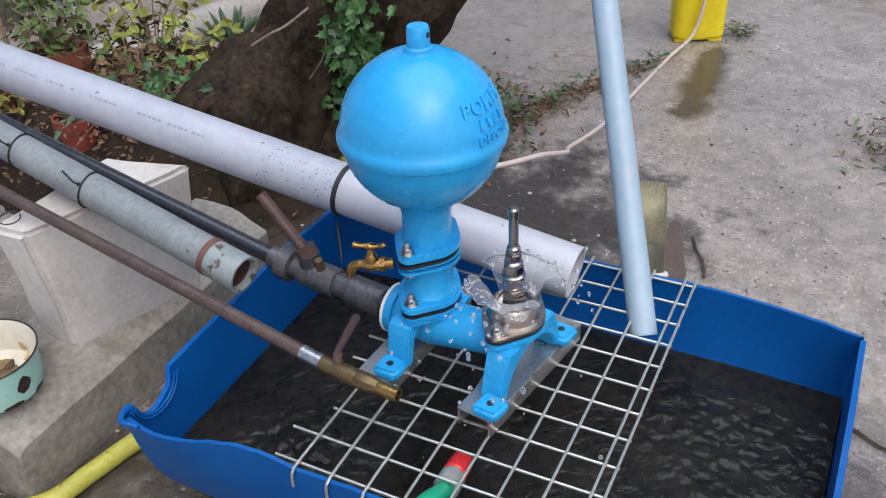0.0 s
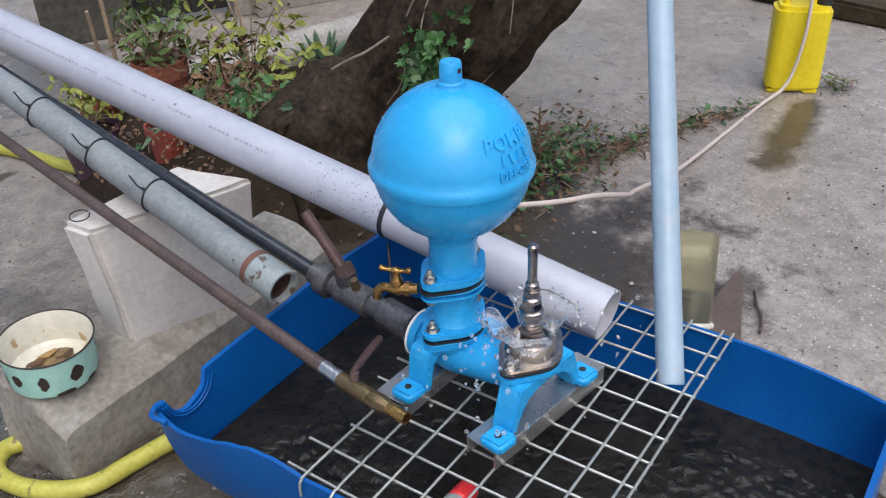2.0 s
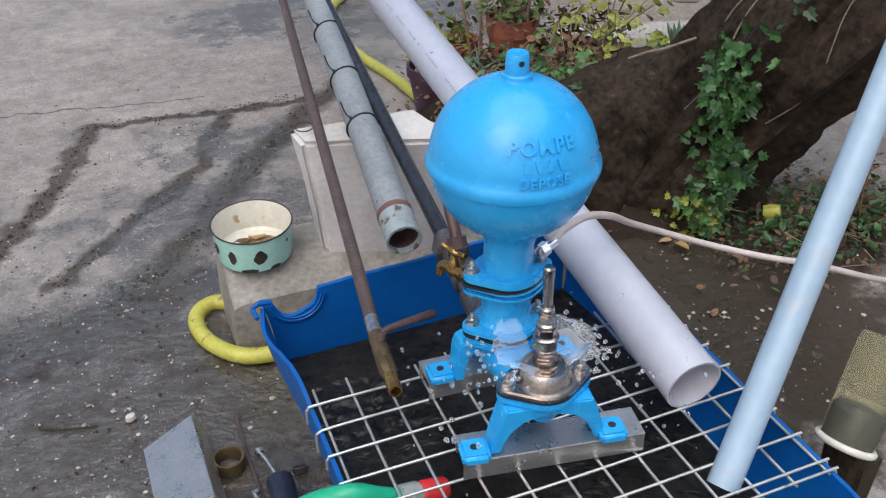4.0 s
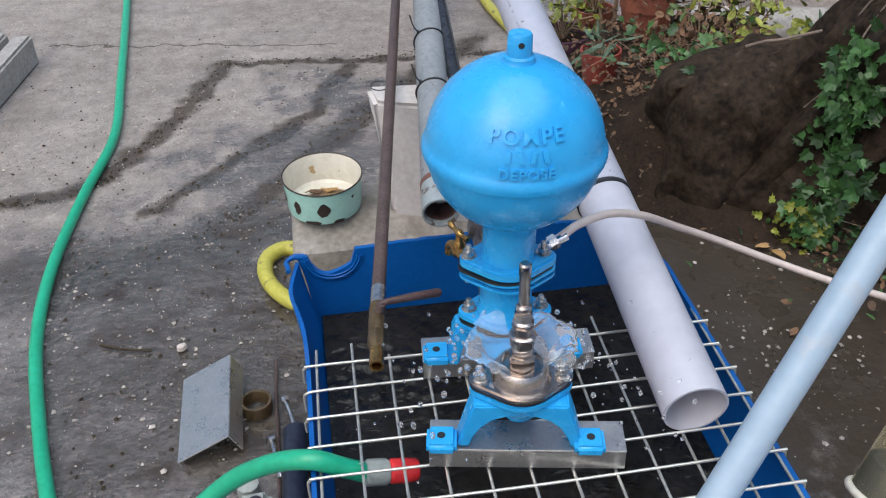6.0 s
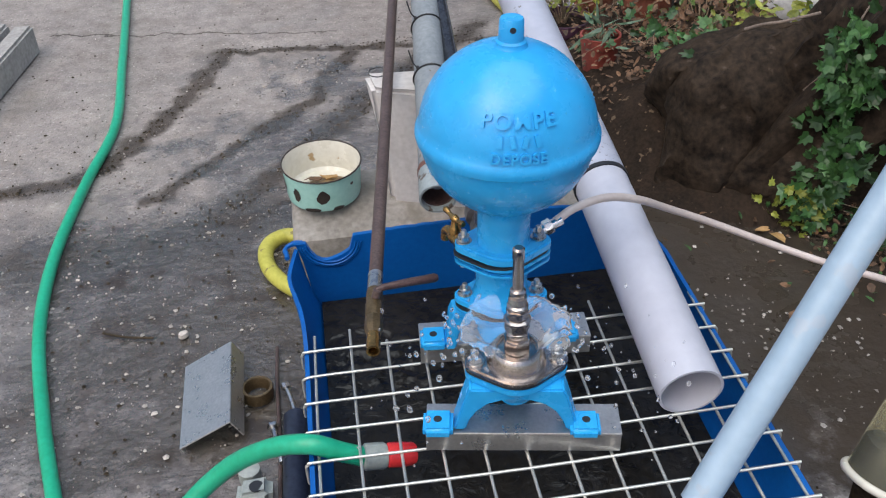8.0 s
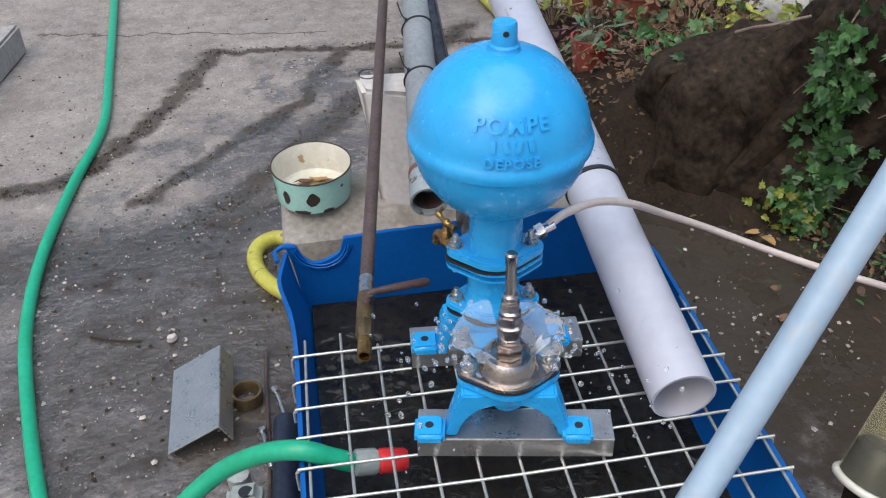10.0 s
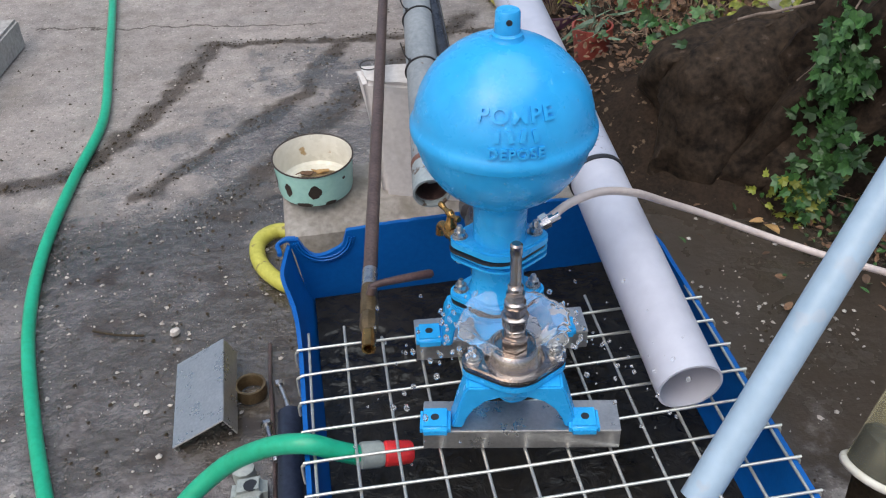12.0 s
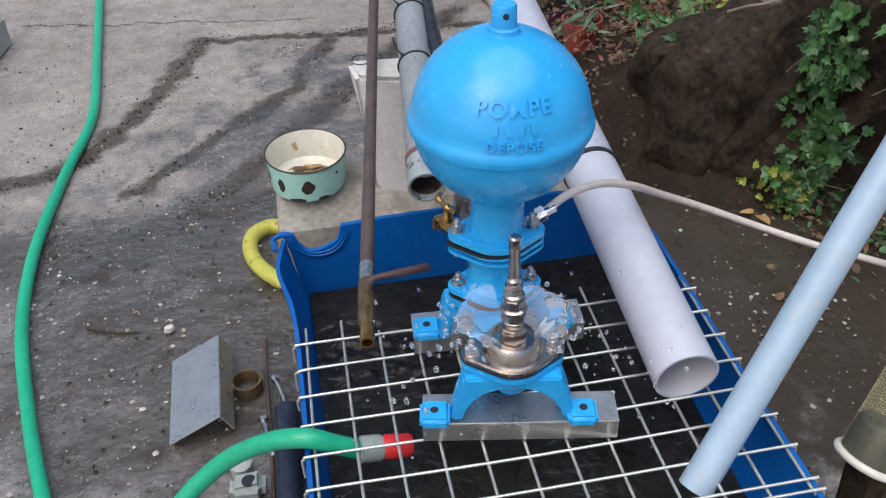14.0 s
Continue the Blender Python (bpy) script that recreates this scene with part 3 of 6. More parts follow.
def make_far():
    # rendered wall with a dark board door, beyond the flower bed
    m = Matrix.Translation((1.25, 2.5, 0)) @ Matrix.Rotation(math.atan2(-0.55, 0.9), 4, "Z")
    # left piece lies in shade, which its dark colour carries
    wall = obj("wall_far", box(0.06, 0.40, 0, 0.15, 0, 2.2, 0.004), SHADED_WALL)
    wall.matrix_basis = m
    tagged(wall, "garden wall beyond the yard, painted dark for shade", "wall", kind="structure")
    wall2 = obj("wall_far_right", box(0.78, 2.2, 0, 0.15, 0, 2.2, 0.004), WALL_MAT)
    wall2.matrix_basis = m
    tagged(wall2, "grey rendered garden wall beside the dark door", "wall", kind="structure")
    lintel = obj("wall_far_lintel", box(0.40, 0.78, 0, 0.15, 1.9, 2.2, 0.004), WALL_MAT)
    lintel.matrix_basis = m
    tagged(lintel, "grey rendered wall over the dark door", "wall", kind="structure")
    door = thing("door_far", m, "dark weathered board door in the garden wall", "door")
    door["kind"] = "structure"
    for i in range(5):
        part("board", box(0.404 + i * 0.0745, 0.475 + i * 0.0745, 0.09, 0.12, 0.02, 1.9, 0.003), WOOD_DARK, door)
    post = obj("post", wobble(box(0.86, 0.95, -0.06, 0.0, 0, 1.6, 0.006), 0.004, 9), WOOD_GREY)
    post.matrix_basis = m
    tagged(post, "grey weathered wooden post against the wall", "post")
    # raised edge of a planted bed at the far side
    for i in range(6):
        k = obj("kerb_stone", wobble(box(-0.16, 0.16, -0.06, 0.06, 0, 0.07, 0.012), 0.01, 12, i), MOSS)
        k.matrix_basis = pose(3.25 - 0.075 * i, 0.95 - 0.34 * i, 0, 0, 0, 77 + 4 * (i % 2))
        tagged(k, "dark mossy edging stone of a far bed", "edging stone", "edging of the far bed")
    rnd = random.Random(5)
    verts, faces = [], []
    for _ in range(1600):
        u, w = rnd.random(), rnd.random()
        x, y = 3.36 - 0.45 * u + 1.1 * w, 1.2 - 2.0 * u + 0.2 * w
        h, a = 0.05 + 0.08 * rnd.random(), rnd.random() * 6.3
        b = len(verts)
        verts += [(x - 0.006 * math.cos(a), y - 0.006 * math.sin(a), 0), (x + 0.006 * math.cos(a), y + 0.006 * math.sin(a), 0), (x + 0.04 * math.sin(a), y + 0.04 * math.cos(a), h)]
        faces.append((b, b + 1, b + 2))
    tagged(raw("grass", verts, faces, GRASS), "green grass growing behind the edging", "grass", kind="stuff")
    tagged(obj("tree_stump", wobble(lathe([(0.13, 0), (0.11, 0.1), (0.10, 0.4), (0.08, 0.5)], 16, (3.75, 0.85, 0)), 0.02, 6), BARK), "brown wooden stump in the far grass", "stump")
    red = obj("plastic_crate", wobble(box(3.45, 3.75, 0.18, 0.5, 0.0, 0.25, 0.02), 0.004, 6), POT_RED)
    tagged(red, "faded red plastic crate by the far bed", "crate")
    # kerb pieces at the yard's other side
    k = thing("kerb", pose(-0.81, 1.884, 0, 0, 0, -7.5), "two weathered concrete kerb pieces on the yard", "kerb")
    part("kerb_piece", wobble(box(-0.06, 0.0, -0.5, 0.0, 0, 0.09, 0.008), 0.004, 14), KERB, k)
    part("kerb_piece", wobble(box(-0.17, -0.085, -0.5, 0.03, 0, 0.09, 0.008), 0.004, 14, 3), KERB, k)


make_far()


# ---- tub: lower half of a plastic barrel, cut lengthwise ----
TUB_Y0, TUB_Y1, TUB_R, TUB_SQUARE = -0.612, 0.272, 0.285, 0.55


def near_bulge(y):
    return -0.022 * math.exp(-((y - 0.19) / 0.09) ** 2)


def make_tub():
    tub = thing("tub", IDENT, "bright blue plastic half barrel full of dark water", "tub")
    cx = 0.272
    n, m = 48, 26

    def shell(off, top):
        rows = []
        for j in range(n + 1):
            y = TUB_Y0 + (TUB_Y1 - TUB_Y0) * j / n
            y = y if off == 0 else min(max(y, TUB_Y0 + off), TUB_Y1 - off)
            row = []
            for i in range(m + 1):
                a = math.pi * (1 + i / m)
                r = TUB_R - off
                x, z = cx + r * math.copysign(abs(math.cos(a)) ** TUB_SQUARE, math.cos(a)), 0.287 + r * math.sin(a)
                lift = (z / 0.29) ** 2
                if x < cx:
                    x += near_bulge(y) * lift
                    z += (0.010 * math.sin(y * 19) + 0.0015 * noise.noise(Vector((0, y * 30, 0)))) * (i == 0) * (y > -0.02)
                else:
                    k = max(0.0, (-0.36 - y) / 0.25)
                    x -= 0.034 * k * k * lift
                    x -= 0.03 * max(0.0, (y - 0.15) / 0.12) * lift
                row.append((x, y, z + (0.002 * noise.noise(Vector((i * 9.0, y * 60, 0))) if i in (0, m) else 0)))
            rows.append(row)
        return rows

    outer, inner = shell(0.0, 0), shell(0.006, 0)
    bm = bmesh.new()
    vo = [[bm.verts.new(p) for p in r] for r in outer]
    vi = [[bm.verts.new(p) for p in r] for r in inner]
    for j in range(n):
        for i in range(m):
            bm.faces.new((vo[j][i], vo[j + 1][i], vo[j + 1][i + 1], vo[j][i + 1]))
            bm.faces.new((vi[j][i], vi[j][i + 1], vi[j + 1][i + 1], vi[j + 1][i]))
        for i in (0, m):
            bm.faces.new((vo[j][i], vi[j][i], vi[j + 1][i], vo[j + 1][i]))
    bmesh.ops.recalc_face_normals(bm, faces=bm.faces)
    part("wall", bm, TUB, tub)
    # flat ends; the back one has the torn half of a bung hole in its edge
    for y, sgn, row in ((TUB_Y1, 1, outer[n]), (TUB_Y0, -1, outer[0])):
        bm = bmesh.new()
        x0, x1 = row[0][0] + 0.003, row[m][0] - 0.003
        top = []
        cnt = 70
        for i in range(cnt + 1):
            x = x0 + (x1 - x0) * i / cnt
            z = 0.287 + 0.004 * math.sin(x * 22) + 0.0015 * noise.noise(Vector((x * 90, y, 0)))
            if sgn > 0:
                z += 0.014 * min(1.0, max(0.0, (x - 0.07) / 0.12))
                u = (x - 0.036) / 0.037
                if abs(u) < 1:
                    z = min(z, 0.287 - 0.037 * math.sqrt(1 - u * u) + 0.0035 * math.sin(x * 900))
            top.append((x, z))
        ring_f, ring_b = [], []
        for yy, ring in ((y - 0.004, ring_f), (y + 0.004, ring_b)):
            for x, z in top:
                zb = 0.287 - TUB_R * math.sqrt(max(0.0, 1 - min(1.0, abs(x - cx) / TUB_R) ** (2 / TUB_SQUARE))) + 0.003
                ring.append((bm.verts.new((x, yy, z)), bm.verts.new((x, yy, min(zb, z - 0.004)))))
        for ring in (ring_f, ring_b):
            for (a, b), (c, d) in zip(ring, ring[1:]):
                bm.faces.new((a, b, d, c))
        for i in range(cnt):
            bm.faces.new((ring_f[i][0], ring_f[i + 1][0], ring_b[i + 1][0], ring_b[i][0]))
        bmesh.ops.recalc_face_normals(bm, faces=bm.faces)
        part("end_panel", bm, TUB, tub)
        if sgn > 0:
            # threaded collar of the bung
            bm = bmesh.new()
            for rr, dy in ((0.041, -0.006), (0.045, -0.008), (0.049, -0.006)):
                arc = [(0.036 + rr * math.cos(a), y + dy, 0.287 + rr * math.sin(a)) for a in (math.pi * (1.04 + 0.92 * k / 20) for k in range(21))]
                tube(arc, 0.0017, 6, bm=bm)
            for k in range(9):
                a = math.pi * (1.08 + 0.84 * k / 8)
                tube([(0.036 + q * math.cos(a), y - 0.006, 0.287 + q * math.sin(a)) for q in (0.040, 0.050)], 0.0015, 5, bm=bm)
            part("bung_collar", bm, TUB, tub, "torn threaded collar of the barrel's bung hole")
    # torn lip at the corner
    part("torn_lip", wobble(tube(curve([(-0.034, 0.235, 0.2855), (-0.036, 0.254, 0.2865), (-0.029, 0.268, 0.2875), (-0.008, 0.272, 0.2865)], 6), [0.0045] * 19, 8), 0.003, 60), TUB, tub, "ragged torn plastic lip")


make_tub()


def make_water():
    bm = bmesh.new()
    n = 190
    zw = 0.165
    half = TUB_R * (1 - ((0.287 - zw) / TUB_R) ** 2) ** (TUB_SQUARE / 2) - 0.0075
    rows = []
    for j in range(n + 1):
        y = TUB_Y0 + 0.006 + (TUB_Y1 - TUB_Y0 - 0.012) * j / n
        row = []
        for i in range(131):
            x = 0.272 - half + 2 * half * i / 130
            d1 = math.hypot(x - 0.10, y - 0.10)
            d2 = math.hypot(x - 0.36, y + 0.465)
            z = 0.0022 * noise.noise(Vector((x * 40, y * 40, 0))) + 0.0017 * noise.noise(Vector((x * 95, y * 95, 4)))
            z *= 0.16 + 2.4 * math.exp(-(d1 / 0.09) ** 2) + 1.5 * math.exp(-(d2 / 0.12) ** 2)
            row.append(bm.verts.new((x, y, zw + z)))
        rows.append(row)
    for a, b in zip(rows, rows[1:]):
        for i in range(130):
            bm.faces.new((a[i], a[i + 1], b[i + 1], b[i]))
    tagged(obj("water", bm, WATER, smooth=70), "dark murky rippling water standing in the blue tub", "water", kind="structure")


make_water()


# ---- welded wire grid over the tub ----
def make_grid():
    grid = thing("wire_grid", pose(0, 0, GRID_Z), "galvanised welded wire grid bent over the tub's edge", "wire grid")
    r = 0.0020
    for i in range(9):
        y = -0.05 * i if i < 8 else -0.366
        left = -0.012 + near_bulge(y)
        drop = 0.030 + 0.008 * math.sin(i * 2.1)
        pts = [(left - 0.0045, y + 0.003, -drop), (left - 0.0048, y + 0.002, -0.012), (left - 0.0015, y, -0.001), (0.012, y, 0.002), (0.25, y, -0.001 + 0.0015 * math.sin(i)), (0.535, y, 0.002), (0.552, y, 0.0015), (0.5605, y + 0.001, -0.004), (0.5615, y + 0.001, -0.014)]
        if i == 1:
            part("wire", tube(curve(pts[:4] + [(0.142, y, 0.0015)], 5), r, 8), WIRE, grid)
            part("wire", tube(curve([(0.305, y, 0.0005)] + pts[5:], 5), r, 8), WIRE, grid)
        else:
            part("wire", tube(curve(pts, 5), r, 8), WIRE, grid)
    for j in range(12):
        x = 0.05 * j
        y1 = 0.038 + 0.006 * math.sin(j * 1.7)
        if j == 2:
            y1 = 0.012
        part("wire", tube(curve([(x + 0.002, y1, -0.004), (x, -0.1, -0.0035), (x - 0.001, -0.25, -0.003), (x, -0.368, -0.004)], 5), r, 8), WIRE, grid)


make_grid()


# ---- steel channels ----
def channel(m, length, label, name="support_channel"):
    """A short length of folded channel, open below."""
    w, h, t = 0.05, 0.030, 0.003
    ch = thing(name, m, label, "steel channel", "steel channels")
    part("web", box(-length / 2, length / 2, -w / 2, w / 2, h - t, h, 0.0009), CHANNEL, ch)
    for sy in (-1, 1):
        part("flange", box(-length / 2 + 0.0004, length / 2 - 0.0004, min(sy * w / 2, sy * (w / 2 - t)) + 0.0002 * (sy < 0), max(sy * w / 2, sy * (w / 2 - t)) - 0.0002 * (sy > 0), 0, h - t + 0.0005, 0.0007), CHANNEL, ch)
    return ch


PUMP = pose(0.248, -0.066, GRID_Z - 0.003, 0, 0, -5.5)
channel(PUMP @ pose(0.013, -0.134, 0.0042, 0, 0, -5), 0.234, "grey steel channel under the pump's front feet")
channel(PUMP @ pose(0.008, 0.032, 0.0042, 0, 0, 1), 0.230, "grey steel channel under the pump's rear feet")


# ---- ram pump ----
def bolt_set(parent, x, y, z0, z1, up=True):
    """Hexagon nut, washer and stud end through a flange."""
    b = part("bolt", lathe([(0.0038, z0 - 0.004), (0.0038, z1 + 0.015), (0.003, z1 + 0.0165)], 10, (x, y, 0)), ZINC, parent)
    part("nut", hexagon(0.0078, z1 + 0.0015, z1 + 0.0095, (x, y), 0.3), ZINC, b)
    part("washer", lathe([(0.0098, z1), (0.0098, z1 + 0.0015)], 14, (x, y, 0)), ZINC, b)
    part("bolt_head", hexagon(0.0078, z0 - 0.007, z0, (x, y), 0.1), ZINC, b)
    return b


def bead(verts, faces, p, o, s):
    """A low six-sided drop on a surface."""
    x = o.orthogonal().normalized()
    y = o.cross(x)
    b = len(verts)
    for r, h in ((1.0, 0.0), (0.75, 0.5)):
        for k in range(6):
            a = k * math.pi / 3
            verts.append(tuple(p + (x * math.cos(a) + y * math.sin(a)) * s * r + o * s * h))
    verts.append(tuple(p + o * s * 0.7))
    for k in range(6):
        faces.append((b + k, b + (k + 1) % 6, b + 6 + (k + 1) % 6, b + 6 + k))
        faces.append((b + 6 + k, b + 6 + (k + 1) % 6, b + 12))


def make_pump():
    pump = thing("ram_pump", PUMP, "glossy bright blue hydraulic ram pump with a round air vessel", "pump")
    R, C = 0.1005, 0.360
    prof = [(0.0335, 0.195), (0.0318, 0.212), (0.0318, 0.245), (0.036, 0.262), (0.049, 0.2725)]
    for a in range(-57, -8, 6):
        prof.append((R * math.cos(radians(a)), C + R * math.sin(radians(a))))
    prof += [(R - 0.0005, C - 0.012), (R + 0.0030, C - 0.0095), (R + 0.0042, C - 0.004), (R + 0.0040, C + 0.001), (R + 0.0015, C + 0.0055)]
    for a in range(5, 80, 5):
        prof.append((R * math.cos(radians(a)), C + R * math.sin(radians(a))))
    prof += [(0.0185, 0.4575), (0.0170, 0.460), (0.0168, 0.463), (0.0138, 0.465), (0.0132, 0.486), (0.0118, 0.4885), (0.0, 0.4885)]
    vessel = part("air_vessel", lathe(prof, 56), BLUE, pump)
    # no hole is cut: a black rod paints its shaded inside
    part("eye_hole_plug", tube([(0, -0.0137, 0.479), (0.0, 0.0137, 0.479)], 0.0034, 12), GASKET, vessel, "black plug that paints the drilled hole's shade")

    # raised casting words on the dome
    def word(text, lat, size, name):
        cu = bpy.data.curves.new(name, "FONT")
        cu.body, cu.size, cu.align_x, cu.align_y = text, size, "CENTER", "CENTER"
        cu.extrude, cu.offset, cu.space_character = 0.0, 0.0006 * size / 0.0225, 1.16
        tmp = bpy.data.objects.new(name, cu)
        scene.collection.objects.link(tmp)
        me = bpy.data.meshes.new_from_object(tmp.evaluated_get(bpy.context.evaluated_depsgraph_get()))
        bpy.data.objects.remove(tmp)
        bm = bmesh.new()
        bm.from_mesh(me)
        bpy.data.meshes.remove(me)
        bmesh.ops.triangulate(bm, faces=bm.faces[:])
        wrap_raise(bm, lat)
        part("raised_lettering", bm, BLUE, vessel)

    def wrap_raise(bm, lat):
        g = bmesh.ops.extrude_face_region(bm, geom=bm.faces[:])
        top = {v for v in g["geom"] if isinstance(v, bmesh.types.BMVert)}
        for v in bm.verts:
            th = radians(lat) + v.co.y / R
            ph = v.co.x / (R * math.cos(radians(lat)))
            rr = R + (0.0028 if v in top else -0.001)
            v.co = (rr * math.cos(th) * math.sin(ph), -rr * math.cos(th) * math.cos(ph), C + rr * math.sin(th))
        bmesh.ops.recalc_face_normals(bm, faces=bm.faces)

    word("POMPE", 30.5, 0.0225, "casting_word")
    word("DEPOSE", 8.5, 0.0150, "casting_word")
    # the maker's word between them, as four plain strokes
    for k in range(4):
        bm = bmesh.new()
        bmesh.ops.create_grid(bm, x_segments=3, y_segments=4, size=1, matrix=Matrix.Translation((-0.0195 + 0.013 * k, 0, 0)) @ Matrix.Rotation(radians((0, 14, -14, 10)[k]), 4, "Z") @ Matrix.Diagonal((0.0026, 0.0062, 1, 1)))
        wrap_raise(bm, 19.0)
        part("raised_mark", bm, BLUE, vessel)

    # flanges and spool
    fl = oval(0.059, 0.043, 0.0155)
    part("upper_flange", prism(fl, 0.193, 0.2065, 0.003), BLUE, pump)
    part("gasket", prism(oval(0.0585, 0.0425, 0.015), 0.1895, 0.193, 0), GASKET, pump)
    spool = bmesh.new()
    prism(fl, 0.1775, 0.1895, 0.003, spool)
    lathe([(0.038, 0.123), (0.033, 0.131), (0.032, 0.150), (0.033, 0.170), (0.038, 0.1785)], 32, bm=spool)
    prism(fl, 0.113, 0.125, 0.003, spool)
    part("spool", spool, BLUE, pump)
    part("gasket", prism(oval(0.058, 0.0425, 0.015), 0.1095, 0.113, 0), GASKET, pump)
    for sx in (-1, 1):
        bolt_set(pump, sx * 0.0455, 0, 0.1775, 0.2065)
        bolt_set(pump, sx * 0.0455, 0, 0.0975, 0.125)

    # body: horizontal chamber from the inlet to the valve seat
    vx, vy = 0.005, -0.125
    body = bmesh.new()
    prism(fl, 0.0975, 0.1095, 0.003, body)
    tube([(0, 0.052, 0.066), (0, 0.03, 0.066), (0, -0.005, 0.068), (0.002, -0.05, 0.072), (0.004, -0.10, 0.078), (0.005, -0.138, 0.080)], [0.030, 0.031, 0.034, 0.031, 0.029, 0.020], 26, bm=body)
    lathe([(0.030, 0.055), (0.035, 0.080), (0.040, 0.0985)], 26, (0, 0, 0), bm=body)
    lathe([(0.020, 0.070), (0.028, 0.085), (0.036, 0.103)], 26, (vx, vy, 0), bm=body)
    vfl = oval(0.060, 0.041, 0.0150)
    prism([(x + vx, y + vy) for x, y in vfl], 0.1015, 0.1125, 0.0025, body)
    part("body", body, BLUE, pump)
    part("inlet_flange", tube([(0, 0.048, 0.066), (0, 0.060, 0.066)], 0.035, 26), BLUE, pump)
    part("sealing_tape", tube([(0, 0.060, 0.066), (0, 0.064, 0.066)], 0.036, 26), TEFLON, pump, "white sealing tape at the inlet")

    # legs: flat cast webs with drilled feet
    for sx in (-1, 1):
        for front in (True, False):
            if front:
                outline = [(0.0, 0.102), (0.054, 0.102), (0.0585, 0.094), (0.0655, 0.070), (0.0715, 0.046), (0.075, 0.036), (0.060, 0.036), (0.056, 0.050), (0.047, 0.066), (0.034, 0.078), (0.018, 0.084), (0.0, 0.086)]
                y0, y1, yf = vy - 0.030, vy + 0.004, -0.150
            else:
                outline = [(0.020, 0.098), (0.054, 0.099), (0.062, 0.095), (0.0665, 0.084), (0.070, 0.055), (0.073, 0.036), (0.059, 0.036), (0.055, 0.060), (0.050, 0.074), (0.038, 0.082), (0.020, 0.085)]
                y0, y1, yf = -0.006, 0.028, 0.012
            bm = bmesh.new()
            a = [bm.verts.new((sx * x + (vx if front else 0), y0, z)) for x, z in outline]
            b = [bm.verts.new((sx * x + (vx if front else 0), y1, z)) for x, z in outline]
            n = len(outline)
            bm.faces.new(a)
            bm.faces.new(b[::-1])
            for k in range(n):
                bm.faces.new((a[k], b[k], b[(k + 1) % n], a[(k + 1) % n]))
            bmesh.ops.recalc_face_normals(bm, faces=bm.faces)
            bmesh.ops.bevel(bm, geom=[e for e in bm.edges if e.calc_face_angle(0) > 0.9], offset=0.0022, segments=2, affect="EDGES")
            leg = part("leg", bm, BLUE, pump)
            if front:
                leg.matrix_basis = Matrix.Translation((vx, vy, 0)) @ Matrix.Rotation(radians(-5), 4, "Z") @ Matrix.Translation((-vx, -vy, 0))
            fx = sx * 0.087
            part("foot", box(fx - 0.0185, fx + 0.0175, yf - 0.0185, yf + 0.0185, 0.0342, 0.0500, 0.0045, seg=3), BLUE, leg)
            # solid black disc on the foot, painting the shade of a bolt hole
            part("bolt_hole_disc", lathe([(0.0050, 0.0495), (0.0050, 0.0506)], 16, (fx + sx * 0.001, yf, 0)), GASKET, leg, "black disc that paints the bolt hole's shade")

    # waste valve
    part("gasket", prism([(x + vx, y + vy) for x, y in oval(0.0595, 0.0405, 0.0145)], 0.1125, 0.1155, 0), GASKET, pump)
    cap = bmesh.new()
    prism([(x + vx, y + vy) for x, y in oval(0.0605, 0.042, 0.0155)], 0.1155, 0.1235, 0.002, cap)
    lathe([(0.035, 0.1235), (0.034, 0.127), (0.0310, 0.139), (0.0285, 0.1425), (0.0275, 0.1435), (0.0235, 0.1435), (0.0225, 0.139), (0.0, 0.139)], 36, (vx, vy, 0), bm=cap)
    part("valve_cap", cap, STEEL, pump, "wet stainless steel valve cap")
    for sx in (-1, 1):
        bolt_set(pump, vx + sx * 0.047, vy, 0.1015, 0.1235)
    st = part("valve_stem", lathe([(0.0062, 0.13), (0.0062, 0.268), (0.0068, 0.269), (0.0068, 0.281), (0.005, 0.2832)], 16, (vx, vy, 0)), STEEL, pump, "worn steel valve stem")
    for name, r, z0, z1, rot in (("stem_nut", 0.0160, 0.139, 0.160, 0.52), ("stem_collar", 0.0125, 0.160, 0.170, 0), ("stem_nut", 0.0152, 0.170, 0.182, 0.1), ("stem_collar", 0.0156, 0.182, 0.188, 0), ("stem_nut", 0.0135, 0.188, 0.201, 0.7), ("stem_collar", 0.0122, 0.201, 0.207, 0), ("stem_nut", 0.0115, 0.207, 0.219, 0.3), ("stem_collar", 0.0088, 0.219, 0.228, 0)):
        if name == "stem_nut":
            part(name, hexagon(r, z0, z1, (vx, vy), rot, 0.0015), STEEL, st)
        else:
            part(name, lathe([(r * 0.88, z0), (r, z0 + 0.002), (r, z1 - 0.002), (r * 0.8, z1)], 24, (vx, vy, 0)), STEEL, st)
    # outlet nipple at the upper flange
    part("outlet_nipple", tube([(0.040, 0.018, 0.197), (0.058, 0.022, 0.207), (0.076, 0.026, 0.214)], [0.0075, 0.0075, 0.006], 14), CHROME, pump, "chrome hose nipple")
    part("nipple_nut", tube([(0.054, 0.021, 0.205), (0.063, 0.0235, 0.209)], 0.0098, 6), CHROME, pump)
    # beads of water clinging to the paint
    rnd = random.Random(4)
    verts, faces = [], []
    for _ in range(420):
        th, ph = radians(rnd.uniform(-52, 40) if rnd.random() < 0.9 else rnd.uniform(40, 60)), rnd.random() * 6.283
        if th > 0 and rnd.random() < 0.6:
            continue
        o = Vector((math.cos(th) * math.cos(ph), math.cos(th) * math.sin(ph), math.sin(th)))
        bead(verts, faces, Vector((0, 0, C)) + o * (R + 0.0001), o, rnd.uniform(0.0006, 0.0017))
